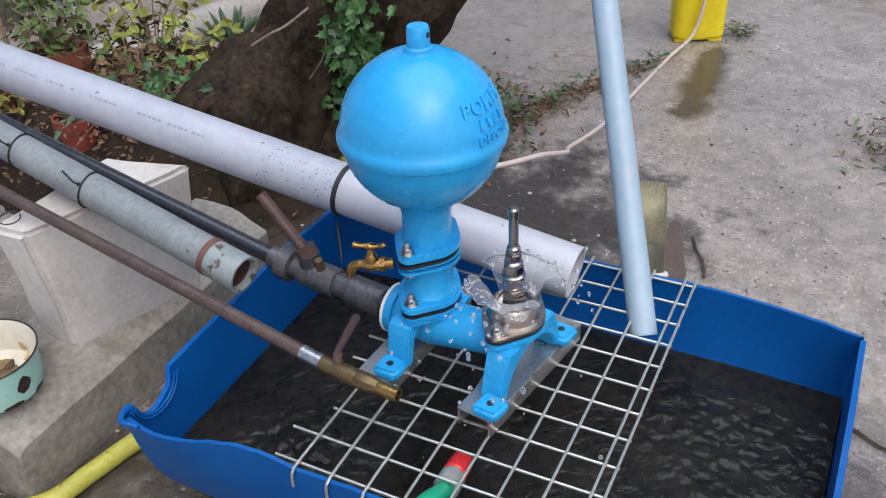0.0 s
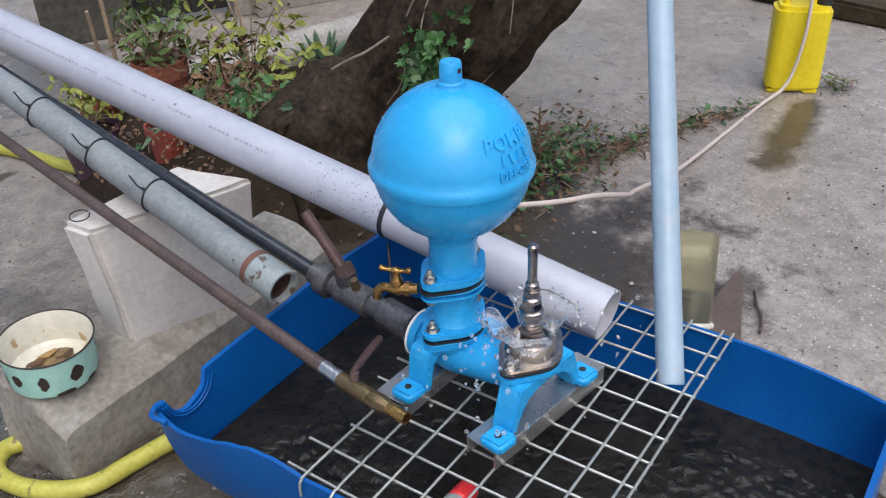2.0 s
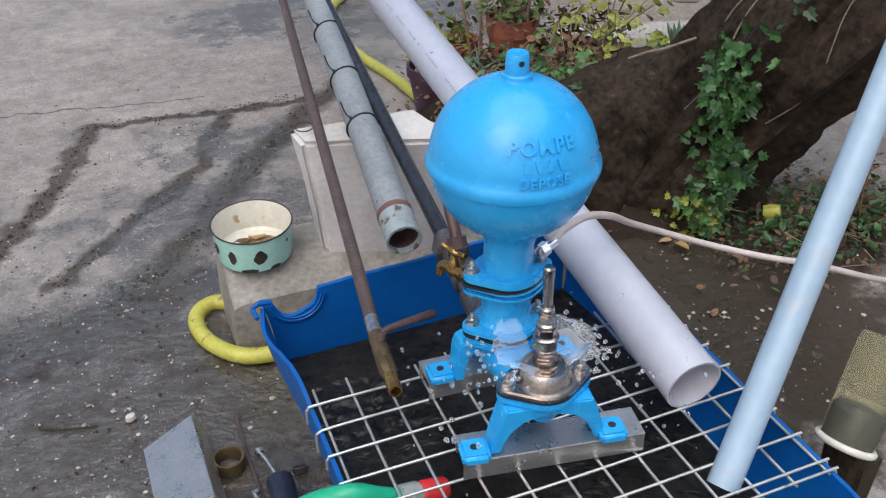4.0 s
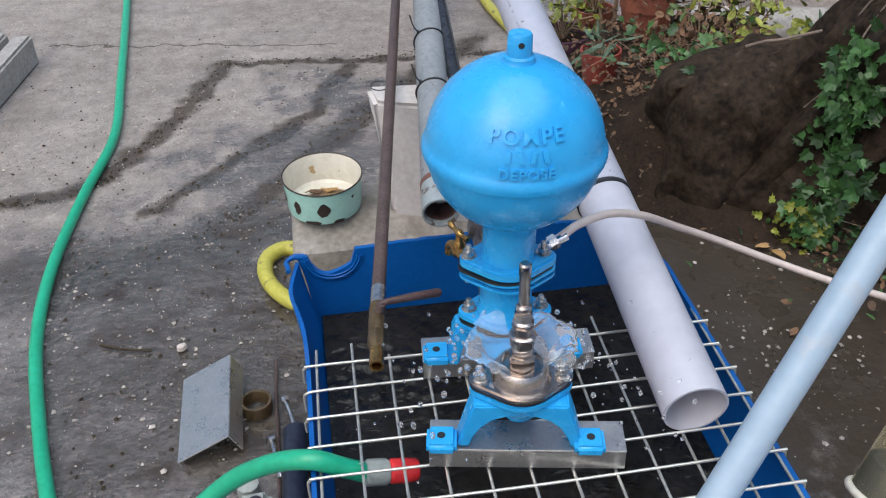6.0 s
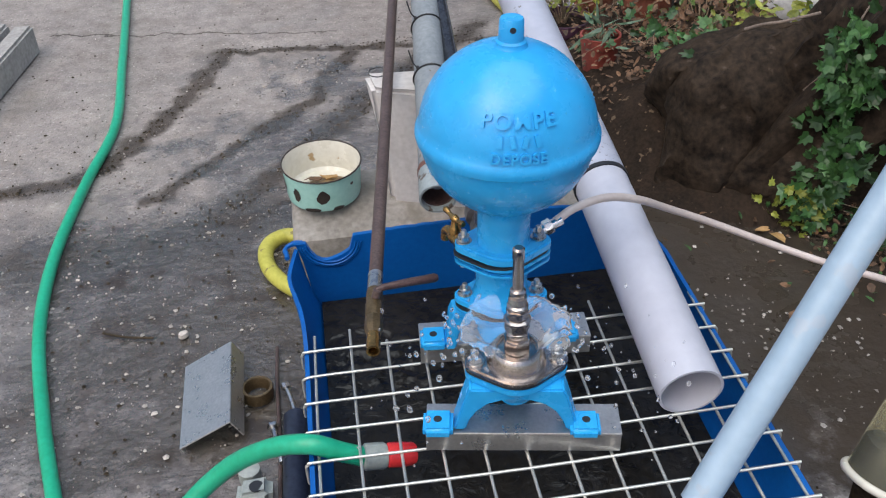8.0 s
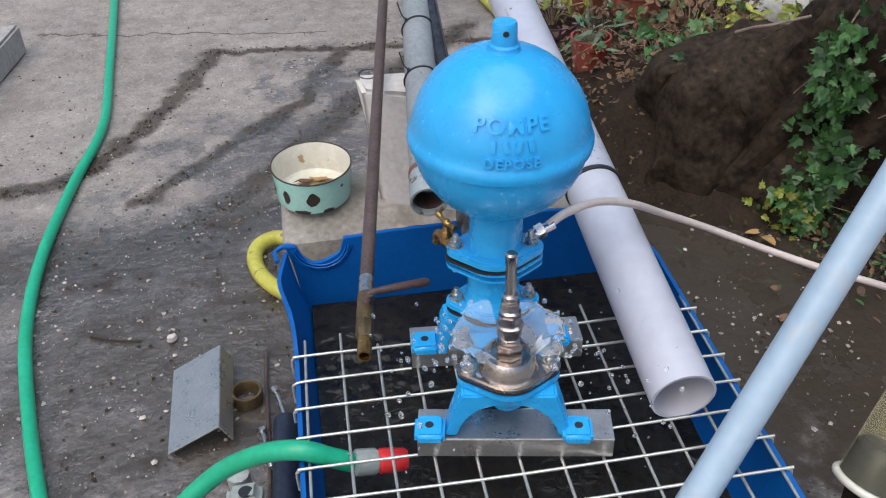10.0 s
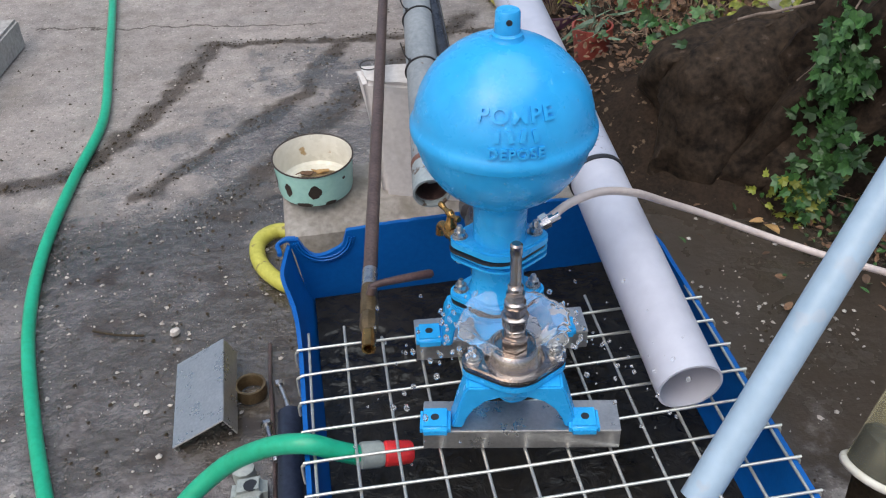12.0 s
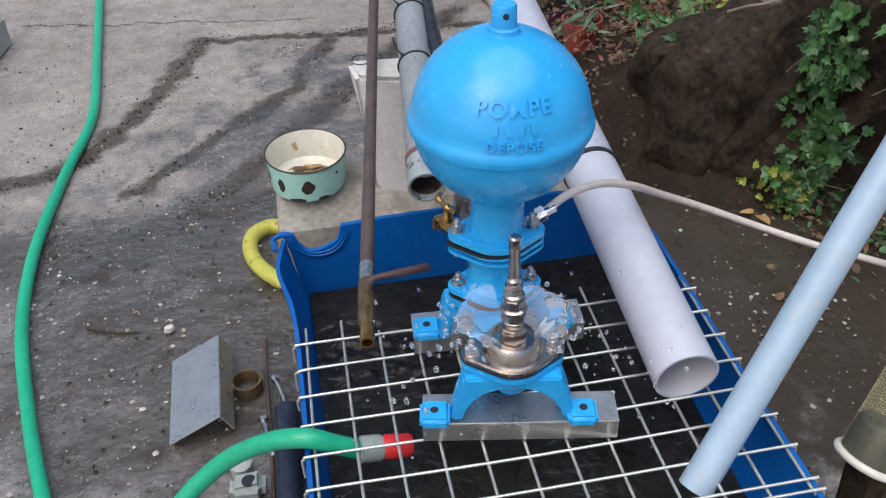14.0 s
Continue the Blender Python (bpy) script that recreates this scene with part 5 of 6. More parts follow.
# ---- enamel pot ----
def make_pot():
    """Open wall with thickness, rim, contents and chips."""
    t = thing("enamel_pot", pose(0.031, 0.622, 0.164, 3, 0, 0), "chipped mint-green enamel pot with cream inside", "pot")
    H, seg = 0.072, 48

    def skin(prof, flip=False, closed=True):
        bm = bmesh.new()
        rings = [[bm.verts.new((r * math.cos(2 * math.pi * k / seg), r * math.sin(2 * math.pi * k / seg), z)) for k in range(seg)] for r, z in prof]
        for a, b in zip(rings, rings[1:]):
            for k in range(seg):
                f = (a[k], a[(k + 1) % seg], b[(k + 1) % seg], b[k])
                bm.faces.new(f[::-1] if flip else f)
        bm.faces.new(rings[-1] if flip else rings[0][::-1])
        return bm

    part("body", skin([(0.066, 0.0), (0.072, 0.002), (0.0735, 0.010), (0.0775, H)]), MINT, t)
    part("lining", skin([(0.0770, H), (0.0752, H - 0.004), (0.0715, 0.012), (0.066, 0.007), (0.01, 0.007)], True), CREAM, t, "cream enamel lining with brown stains")
    rim = [(0.0780 * math.cos(a), 0.0780 * math.sin(a), H) for a in (2 * math.pi * k / seg for k in range(seg + 1))]
    part("rim", tube(rim, 0.0016, 8, cap=False), CHIP, t, "worn dark metal rim")
    part("sediment", wobble(lathe([(0.050, 0.0070), (0.046, 0.0092), (0.02, 0.0105), (0.0, 0.011)], 28, (0.008, -0.006, 0)), 0.005, 45), DREGS, t, "brown dregs of leaves and water")
    for k in range(5):
        a = 1.1 * k
        c = Vector((0.03 * math.cos(a), 0.03 * math.sin(a), 0))
        part("dead_leaf", wobble(prism([(c.x + 0.016 * math.cos(b) * (1 + 0.4 * math.sin(3 * b)), c.y + 0.008 * math.sin(b)) for b in (j * 0.7 for j in range(9))], 0.016, 0.0175, 0), 0.006, 60, k), DEAD_PALE if k % 2 else DEAD, t)
    for ang, z, w, h in ((-92, 0.036, 0.013, 0.016), (-134, 0.034, 0.008, 0.015), (-110, 0.005, 0.016, 0.006), (-70, 0.005, 0.012, 0.005), (-168, 0.038, 0.009, 0.014), (-200, 0.02, 0.012, 0.011), (-45, 0.05, 0.004, 0.004), (20, 0.03, 0.012, 0.01)):
        bm = bmesh.new()
        rnd = random.Random(int(ang * 7))
        pts = []
        for k in range(-1, 16):
            a = 2 * math.pi * k / 16
            q = 0.0 if k < 0 else 0.8 + 0.3 * rnd.random()
            u, zz = w * q * math.cos(a), max(0.001, z + h * q * math.sin(a))
            rr = (0.0735 + (zz - 0.010) / (H - 0.010) * 0.0040 if zz > 0.01 else 0.072 + zz * 0.15) + 0.0007
            th = radians(ang) + u / 0.07
            pts.append(bm.verts.new((rr * math.cos(th), rr * math.sin(th), zz)))
        for k in range(16):
            bm.faces.new((pts[0], pts[1 + k], pts[1 + (k + 1) % 16]))
        part("enamel_chip", bm, CHIP, t, "dark chip in the enamel")


make_pot()


# ---- loose things beside the tub ----
def make_loose():
    # wide channel leaning on one flange
    w, h, th, ln = 0.100, 0.040, 0.003, 0.20
    ch = thing("spare_channel", IDENT, "short wide grey steel channel leaning on wet concrete", "steel channel", "steel channels")
    part("web", box(0, w, 0, ln, -th, 0, 0.0009), CHANNEL, ch)
    part("flange", box(w - th, w - 0.0003, 0.0004, ln - 0.0004, -h, -th + 0.0005, 0.0007), CHANNEL, ch)
    part("short_flange", box(0.0003, th, 0.0004, ln - 0.0004, -h * 0.35, -th + 0.0005, 0.0007), CHANNEL, ch)
    ch.matrix_basis = pose(-0.245, 0.117, 0.014, 0, -27, 1.5)
    tagged(ch, "short wide grey steel channel leaning on wet concrete", "steel channel", "steel channels")
    # brass ring
    bm = bmesh.new()
    prof = [(0.0205, 0.0), (0.0265, 0.0), (0.0275, 0.010), (0.0265, 0.024), (0.0225, 0.024), (0.0205, 0.020)]
    rings = [[bm.verts.new((r * math.cos(2 * math.pi * k / 30), r * math.sin(2 * math.pi * k / 30), z)) for k in range(30)] for r, z in prof]
    for a, b in zip(rings, rings[1:] + rings[:1]):
        for k in range(30):
            bm.faces.new((a[k], a[(k + 1) % 30], b[(k + 1) % 30], b[k]))
    r = obj("brass_ring", bm, DULL_BRASS)
    r.matrix_basis = pose(-0.119, 0.228, 0.003)
    tagged(r, "tarnished brass union ring lying on wet concrete", "ring")
    # dark steel cylinder lying along the tub
    c = thing("grease_gun", IDENT, "dark blue steel cylinder tool lying beside the tub", "tool")
    p0, p1 = Vector((-0.052, 0.142, 0.030)), Vector((-0.058, -0.17, 0.030))
    part("barrel", tube([p0, p0.lerp(p1, 0.01), p0.lerp(p1, 0.3), p0.lerp(p1, 0.305), p0.lerp(p1, 0.32), p0.lerp(p1, 0.325), p1], [0.018, 0.0215, 0.0215, 0.0228, 0.0228, 0.0215, 0.0215], 24), DARK_TUBE, c)
    part("plunger", tube([p0, p0 + Vector((-0.010, 0.045, 0.004)), p0 + Vector((-0.016, 0.065, 0.006))], [0.004, 0.004, 0.004], 10), ZINC, c, "bright plunger rod")
    part("knob", tube([p0 + Vector((-0.0155, 0.062, 0.006)), p0 + Vector((-0.018, 0.071, 0.007))], 0.0075, 8), ZINC, c)
    part("nozzle_bracket", wobble(box(-0.025, 0.0, 0.165, 0.185, 0.0, 0.02, 0.004), 0.002, 60), IRON_GREY, c)
    b = thing("hex_bolt", pose(-0.094, 0.145, 0.0125, 90, 0, 10), "bright zinc hexagon bolt lying on the concrete", "bolt")
    part("head", hexagon(0.0105, 0.0, 0.008), ZINC, b)
    part("shank", lathe([(0.0052, 0.008), (0.0052, 0.085), (0.0045, 0.087)], 12), ZINC, b)
    st = tube(curve([(-0.086, 0.345, 0.008), (-0.087, 0.25, 0.008), (-0.083, 0.10, 0.006), (-0.084, -0.12, 0.006)], 6), 0.0032, 8)
    tagged(obj("iron_bar", st, RUST), "thin rusty iron bar on the wet concrete", "bar")
    w = thing("white_fitting", pose(-0.118, 0.0, 0.0), "pale broken plastic fitting with a dark hole", "fitting")
    part("body", wobble(box(-0.028, 0.024, -0.02, 0.022, 0, 0.036, 0.010, seg=3), 0.004, 40), GREY_PLASTIC, w)
    part("nut", lathe([(0.018, 0.0), (0.018, 0.024), (0.013, 0.026)], 10, (-0.012, 0.046, 0)), GREY_PLASTIC, w)
    # the bore is a flat black disc, its shade painted as colour
    part("bore", lathe([(0.011, 0.0355), (0.011, 0.0375)], 14, (0.002, -0.002, 0)), GASKET, w, "black disc painting the shade in the fitting's bore")
    s = obj("pebble", wobble(lathe([(0.006, 0.0), (0.010, 0.005), (0.008, 0.012), (0.0, 0.014)], 12), 0.002, 90), GRIT)
    s.matrix_basis = pose(-0.262, 0.416, 0.0)
    tagged(s, "small pale pebble on the wet concrete", "pebble")


make_loose()


# ---- glass jar and board at the tub's far side ----
def make_jar():
    ax = Vector((0.075, 0.032, 0.142)).normalized()
    m = Matrix.Translation((0.715, -0.247, 0.165)) @ Vector((0, 0, 1)).rotation_difference(ax).to_matrix().to_4x4()
    t = thing("glass_jar", m, "tilted yellowish glass jar with dark dregs and pale rim", "jar")
    rim = [(0.040 * math.cos(a), 0.040 * math.sin(a), 0.0) for a in (2 * math.pi * k / 32 for k in range(33))]
    part("pale_rim", tube(rim, 0.0058, 10, cap=False), CREAM, t, "pale rounded rim")
    part("dark_dregs", wobble(lathe([(0.035, -0.002), (0.036, 0.050), (0.030, 0.058), (0.0, 0.060)], 24), 0.003, 40), GASKET, t, "dark dregs in the jar")
    bm = bmesh.new()
    prof = [(0.039, 0.004), (0.040, 0.04), (0.043, 0.15), (0.040, 0.164), (0.0005, 0.168)]
    rings = [[bm.verts.new((r * math.cos(2 * math.pi * k / 30), r * math.sin(2 * math.pi * k / 30), z)) for k in range(30)] for r, z in prof]
    for a, b in zip(rings, rings[1:]):
        for k in range(30):
            bm.faces.new((a[k], a[(k + 1) % 30], b[(k + 1) % 30], b[k]))
    g = part("glass", bm, GLASS, t, "yellowish transparent glass")
    g.visible_shadow = False
    # added prop under the jar, ground-dark so that it hardly shows
    b = obj("jar_prop", wobble(box(-0.032, 0.036, -0.032, 0.032, 0.0, 0.143, 0.014, seg=3), 0.008, 24), MOSS)
    b.matrix_basis = pose(0.745, -0.240, 0.0, 0, 0, 12)
    tagged(b, "dark brown block added to hold up the jar", "clod")
    w = prism([(0.905, -0.300), (1.12, -0.232), (1.165, -0.213), (1.15, -0.205), (0.925, -0.195)], 0.002, 0.012, 0.002)
    tagged(obj("board_offcut", wobble(w, 0.002, 30), BROWN_PLATE), "wet brown triangular board offcut lying on the concrete", "board")


make_jar()


# ---- yellow canister ----
def make_canister():
    t = thing("yellow_canister", pose(2.27, 0.005, 0.0, 0, 0, -66), "bright yellow plastic canister standing on concrete", "canister")
    plan = [(sx * 0.050 + 0.032 * math.cos(a), sy * 0.026 + 0.032 * math.sin(a)) for sx, sy, a0 in ((1, 1, 0), (-1, 1, 90), (-1, -1, 180), (1, -1, 270)) for a in (radians(a0 + 15 * k) for k in range(7))]
    part("body", wobble(prism(plan, 0.006, 0.27, 0.012), 0.003, 14), YELLOW_PLASTIC, t)
    part("foot", box(-0.075, -0.03, -0.05, 0.05, 0.0, 0.012, 0.003), YELLOW_PLASTIC, t)
    part("foot", box(0.03, 0.075, -0.05, 0.05, 0.0, 0.012, 0.003), YELLOW_PLASTIC, t)
    part("handle", tube(curve([(-0.05, 0, 0.265), (-0.045, 0, 0.295), (0.02, 0, 0.30), (0.03, 0, 0.265)], 6), 0.011, 12), YELLOW_PLASTIC, t)
    part("cap", lathe([(0.024, 0.268), (0.024, 0.292), (0.021, 0.295)], 18, (0.058, 0, 0)), GASKET, t, "black screw cap")


make_canister()
tagged(obj("dry_stick", tube(curve([(1.45, 0.40, 0.006), (1.578, 0.328, 0.008), (1.707, 0.245, 0.008), (1.844, 0.15, 0.007), (1.946, 0.109, 0.008), (2.091, 0.022, 0.006)], 5), 0.0034, 8), TWIG), "long pale dry stick lying on the concrete", "stick")
tagged(obj("dry_stick", tube(curve([(1.80, 0.22, 0.006), (1.88, 0.17, 0.009), (1.96, 0.15, 0.006)], 5), 0.005, 8), TWIG), "short pale dry stick lying on the concrete", "stick")
tagged(obj("dry_stick", wobble(tube(curve([(0.973, -0.318, 0.004), (1.02, -0.306, 0.006), (1.06, -0.283, 0.006), (1.111, -0.262, 0.004)], 5), 0.0034, 8), 0.003, 30), RUST), "short dark bent stick on the concrete", "stick")


# ---- tree, ivy, bed ----
def make_bed():
    """Earth heaped round the trunk."""
    verts, faces = [], []
    n = 60
    for j in range(n + 1):
        for i in range(n + 1):
            x, y = 0.55 + 1.3 * i / n, 0.48 + 1.5 * j / n
            d = max(0.0, 1 - ((x - 1.04) / 0.45) ** 2 - ((y - 1.13) / 0.58) ** 2)
            h = 0.17 * min(1.0, d * 1.6) + (0.03 * noise.noise(Vector((x * 7, y * 7, 0))) + 0.015 * noise.noise(Vector((x * 20, y * 20, 3)))) * min(1.0, d * 3)
            verts.append((x, y, h - 0.008 if d <= 0 else h))
    for j in range(n):
        for i in range(n):
            a = j * (n + 1) + i
            faces.append((a, a + 1, a + n + 2, a + n + 1))
    tagged(raw("soil_bed", verts, faces, SOIL, smooth=60), "dark damp earth heaped round the tree", "soil", kind="structure")


make_bed()

AXIS = [((1.11, 0.82, -0.02), 0.25), ((1.15, 0.77, 0.1), 0.225), ((1.21, 0.69, 0.25), 0.207), ((1.29, 0.59, 0.42), 0.215), ((1.39, 0.51, 0.62), 0.222), ((1.53, 0.39, 0.88), 0.23), ((1.72, 0.24, 1.2), 0.235), ((2.02, 0.03, 1.7), 0.22)]


def trunk_at(t, a):
    """Surface point of the trunk at 0..1 along it and angle a."""
    k = t * (len(AXIS) - 1)
    i = min(int(k), len(AXIS) - 2)
    f = k - i
    c = Vector(AXIS[i][0]).lerp(Vector(AXIS[i + 1][0]), f)
    r = AXIS[i][1] * (1 - f) + AXIS[i + 1][1] * f
    o = Vector((math.cos(a), math.sin(a), 0))
    ridge = 0.022 * math.sin(a * 9 + 3 * t + 2 * noise.noise(Vector((a * 2, t * 8, 0)))) + 0.05 * noise.noise(Vector((math.cos(a) * 1.6, math.sin(a) * 1.6, t * 5))) + 0.014 * noise.noise(Vector((math.cos(a) * 9, math.sin(a) * 9, t * 30)))
    return c + o * (r + ridge), o


BARK_VINE = mat("woody_ivy_stem", (0.10, 0.075, 0.06), (0.24, 0.19, 0.155), 30, 0.8, bump=0.2)


def make_tree():
    tree = thing("tree", IDENT, "thick leaning tree trunk with dark bark and ivy", "tree")
    bm = bmesh.new()
    seg, n = 90, 110
    rings = [[bm.verts.new(trunk_at(j / n, 2 * math.pi * k / seg)[0]) for k in range(seg)] for j in range(n + 1)]
    for a, b in zip(rings, rings[1:]):
        for k in range(seg):
            bm.faces.new((a[k], a[(k + 1) % seg], b[(k + 1) % seg], b[k]))
    bm.faces.new(rings[-1])
    part("trunk", bm, BARK, tree)
    # swollen root lobe in front
    lobe = bmesh.new()
    bmesh.ops.create_uvsphere(lobe, u_segments=96, v_segments=64, radius=1, matrix=Matrix.Translation((0.985, 0.82, 0.08)) @ Matrix.Diagonal((0.22, 0.18, 0.26, 1)))
    for v in lobe.verts:
        v.co += noise.noise_vector(v.co * 5) * 0.065 + noise.noise_vector(Vector((v.co.x * 16, v.co.y * 16, v.co.z * 7))) * 0.034 + noise.noise_vector(v.co * 34) * 0.009 + noise.noise_vector(v.co * 80) * 0.004
    part("root", lobe, BARK, tree, "swollen dark root at the trunk's foot")
    for a0, a1, t0, t1, w in ((-150, -200, 0.30, 0.62, 0.007), (-120, -150, 0.32, 0.75, 0.005), (-172, -200, 0.30, 0.60, 0.008)):
        pts = []
        for k in range(9):
            f = k / 8
            p, o = trunk_at(t0 + (t1 - t0) * f, radians(a0 + (a1 - a0) * f + 5 * math.sin(f * 9)))
            pts.append(p + o * 0.006)
        part("vine", tube(curve(pts, 4), w * 0.30, 8), BARK_VINE, tree, "pale woody ivy stem")
    part("branch_stub", tube(curve([(0.915, 0.71, 0.39), (0.935, 0.67, 0.415), (0.955, 0.64, 0.43), (1.02, 0.62, 0.45)], 5), 0.0030, 8), BARK_VINE, tree, "pale bare branch")
    return tree


TREE = make_tree()


def leaf_cloud(name, spots, material, shape, seed, parent=None, label="", category="", size=0.03):
    """Many single leaves: spots of (place, outward direction); shape 'ivy', 'oval' or 'long'."""
    outlines = {
        "ivy": [(0, 0), (0.32, -0.10), (0.55, 0.18), (0.36, 0.38), (0.42, 0.70), (0.16, 0.66), (0, 1.05), (-0.16, 0.66), (-0.42, 0.70), (-0.36, 0.38), (-0.55, 0.18), (-0.32, -0.10)],
        "oval": [(0, 0), (0.24, 0.2), (0.32, 0.5), (0.2, 0.82), (0, 1.0), (-0.2, 0.82), (-0.32, 0.5), (-0.24, 0.2)],
        "long": [(0, 0), (0.09, 0.2), (0.10, 0.55), (0.05, 0.85), (0, 1.05), (-0.05, 0.85), (-0.10, 0.55), (-0.09, 0.2)],
    }
    ol = outlines[shape]
    rnd = random.Random(seed)
    verts, faces = [], []
    for p, o in spots:
        o = Vector(o).normalized()
        o = (o + Vector((rnd.uniform(-0.6, 0.6), rnd.uniform(-0.6, 0.6), rnd.uniform(-0.4, 0.7)))).normalized()
        x = o.orthogonal().normalized()
        x = Matrix.Rotation(rnd.random() * 6.28, 3, o) @ x
        y = o.cross(x)
        s = size * rnd.uniform(0.55, 1.35)
        b = len(verts)
        curl = rnd.uniform(-0.35, 0.55)
        wid, bend = rnd.uniform(0.55, 1.15), rnd.uniform(-0.25, 0.25)
        verts.append(tuple(Vector(p) + o * 0.03 * s + y * 0.4 * s))
        for u, v in ol:
            verts.append(tuple(Vector(p) + x * (u * wid + bend * v * v) * s + y * v * s + o * s * (0.3 * abs(u) + curl * v * v)))
        k = len(ol)
        for i in range(k):
            faces.append((b, b + 1 + i, b + 1 + (i + 1) % k))
    ob = raw(name, verts, faces, material, parent, label if parent else "")
    if not parent:
        tagged(ob, label, category, kind="stuff")
    return ob


def plant_leaves():
    rnd = random.Random(21)
    # ivy climbing the trunk in a band
    spots = []
    for _ in range(350):
        t = rnd.uniform(0.06, 0.46)
        a = radians(float(np.interp(t, (0.06, 0.2, 0.3, 0.44), (-110, -112, -138, -172))) + rnd.gauss(0, 7.2))
        if rnd.random() < 0.10:
            a, t = radians(rnd.gauss(-158, 7)), rnd.uniform(0.40, 0.66)
        p, o = trunk_at(t, a)
        spots.append((p + o * rnd.uniform(0.005, 0.035), o))
    leaf_cloud("ivy", spots, IVY, "ivy", 1, TREE, "dark green ivy leaves on the bark", size=0.027)
    spots = [(p + o * rnd.uniform(0.005, 0.03), o) for p, o in (trunk_at(rnd.uniform(0.02, 0.14), radians(rnd.gauss(-108, 11))) for _ in range(120))]
    leaf_cloud("young_ivy", spots, LIME, "ivy", 2, TREE, "young yellow-green ivy leaves at the foot", size=0.020)
    # bed plants: ivy and dead leaves left of the trunk
    spots = [((rnd.gauss(0.99, 0.10), rnd.gauss(1.08, 0.14), rnd.uniform(0.12, 0.24)), (-0.5, -0.5, 0.8)) for _ in range(100)]
    spots += [((rnd.gauss(0.86, 0.045), rnd.gauss(0.93, 0.07), rnd.uniform(0.25, 0.34)), (-0.4, -0.7, 0.6)) for _ in range(30)]
    leaf_cloud("ground_ivy", spots, IVY, "ivy", 3, label="low dark green ivy growing in the bed", category="ivy", size=0.024)
    spots = [((rnd.gauss(1.14, 0.06), rnd.gauss(1.06, 0.07), rnd.uniform(0.18, 0.32)), (-0.5, -0.5, 0.8)) for _ in range(90)]
    leaf_cloud("yellow_leaves", spots, LIME, "oval", 12, label="yellow-green low leaves beside the trunk", category="leaves", size=0.026)
    spots = [((rnd.gauss(0.95, 0.13), rnd.gauss(1.10, 0.20), rnd.uniform(0.06, 0.22)), (-0.3, -0.3, 1)) for _ in range(4200)]
    spots = [q for q in spots if q[0][1] > 0.95 - 0.3 * max(0.0, 0.85 - q[0][0]) and q[0][1] < 1.5]
    leaf_cloud("dead_leaves", spots, DEAD, "oval", 4, label="brown curled dead leaves in the bed", category="leaves", size=0.016)
    # scattered litter at the far foot of the tree
    spots = [((x, y, rnd.uniform(0.004, 0.03)), (0, 0, 1)) for x, y in ((rnd.gauss(1.36, 0.14), rnd.gauss(0.45, 0.08)) for _ in range(900))]
    spots += [((1.45 + 0.6 * f + rnd.gauss(0, 0.03), 0.37 - 0.30 * f + rnd.gauss(0, 0.03), rnd.uniform(0.004, 0.03)), (0, 0, 1)) for f in (rnd.random() for _ in range(160))]
    leaf_cloud("leaf_litter", spots, IVY, "oval", 5, label="green and brown leaf litter on concrete", category="leaves", size=0.020)
    spots = [((x, y, rnd.uniform(0.004, 0.03)), (0, 0, 1)) for x, y in ((rnd.gauss(1.36, 0.18), rnd.gauss(0.44, 0.12)) for _ in range(900))]
    leaf_cloud("leaf_litter", spots, DEAD, "oval", 6, label="brown dead leaf litter on the concrete", category="leaves", size=0.017)
    spots = [((rnd.gauss(0.95, 0.012), rnd.gauss(0.525, 0.010), 0.012), (0, 0, 1)) for _ in range(3)]
    leaf_cloud("fallen_leaves", spots, DEAD_PALE, "oval", 7, label="three pale brown fallen leaves on wet concrete", category="leaves", size=0.032)
    bm = bmesh.new()
    for _ in range(100):
        f = rnd.random()
        x, y, a = rnd.gauss(1.38, 0.2) + 0.45 * f * f, rnd.gauss(0.43, 0.09) - 0.25 * f * f, rnd.gauss(2.6, 0.8)
        ln = rnd.uniform(0.03, 0.09)
        tube([(x, y, 0.006), (x + ln * math.cos(a), y + ln * math.sin(a), 0.006 + rnd.uniform(0, 0.03))], 0.0010, 5, bm=bm)
    for _ in range(60):
        x, y, a = rnd.gauss(0.93, 0.14), rnd.gauss(1.05, 0.16), rnd.random() * 6.3
        ln = rnd.uniform(0.05, 0.16)
        if y < 0.96:
            continue
        z = rnd.uniform(0.1, 0.22)
        tube([(x, y, z), (x + ln * math.cos(a), y + ln * math.sin(a), z + rnd.uniform(-0.02, 0.06))], 0.0008, 5, bm=bm)
    tagged(obj("twigs", bm, TWIG), "dry pale twigs lying among the leaves", "twigs", kind="stuff")
    # withered debris on the open concrete and at the canister's foot
    spots = [((rnd.gauss(1.66, 0.10), rnd.gauss(-0.64, 0.07), rnd.uniform(0.003, 0.02)), (0, 0, 1)) for _ in range(240)]
    spots += [((rnd.gauss(2.31, 0.035), rnd.gauss(-0.125, 0.03), rnd.uniform(0.003, 0.04)), (0, 0, 1)) for _ in range(60)]
    spots += [((1.45 + 0.55 * f + rnd.gauss(0, 0.03), 0.33 - 0.26 * f + rnd.gauss(0, 0.025), rnd.uniform(0.003, 0.025)), (0, 0, 1)) for f in (rnd.random() for _ in range(420))]
    leaf_cloud("withered_leaves", spots, DEAD, "long", 8, label="withered brown leaf debris on the concrete", category="leaves", size=0.026)
    spots = [((rnd.gauss(1.66, 0.10), rnd.gauss(-0.65, 0.07), rnd.uniform(0.003, 0.02)), (0, 0, 1)) for _ in range(70)]
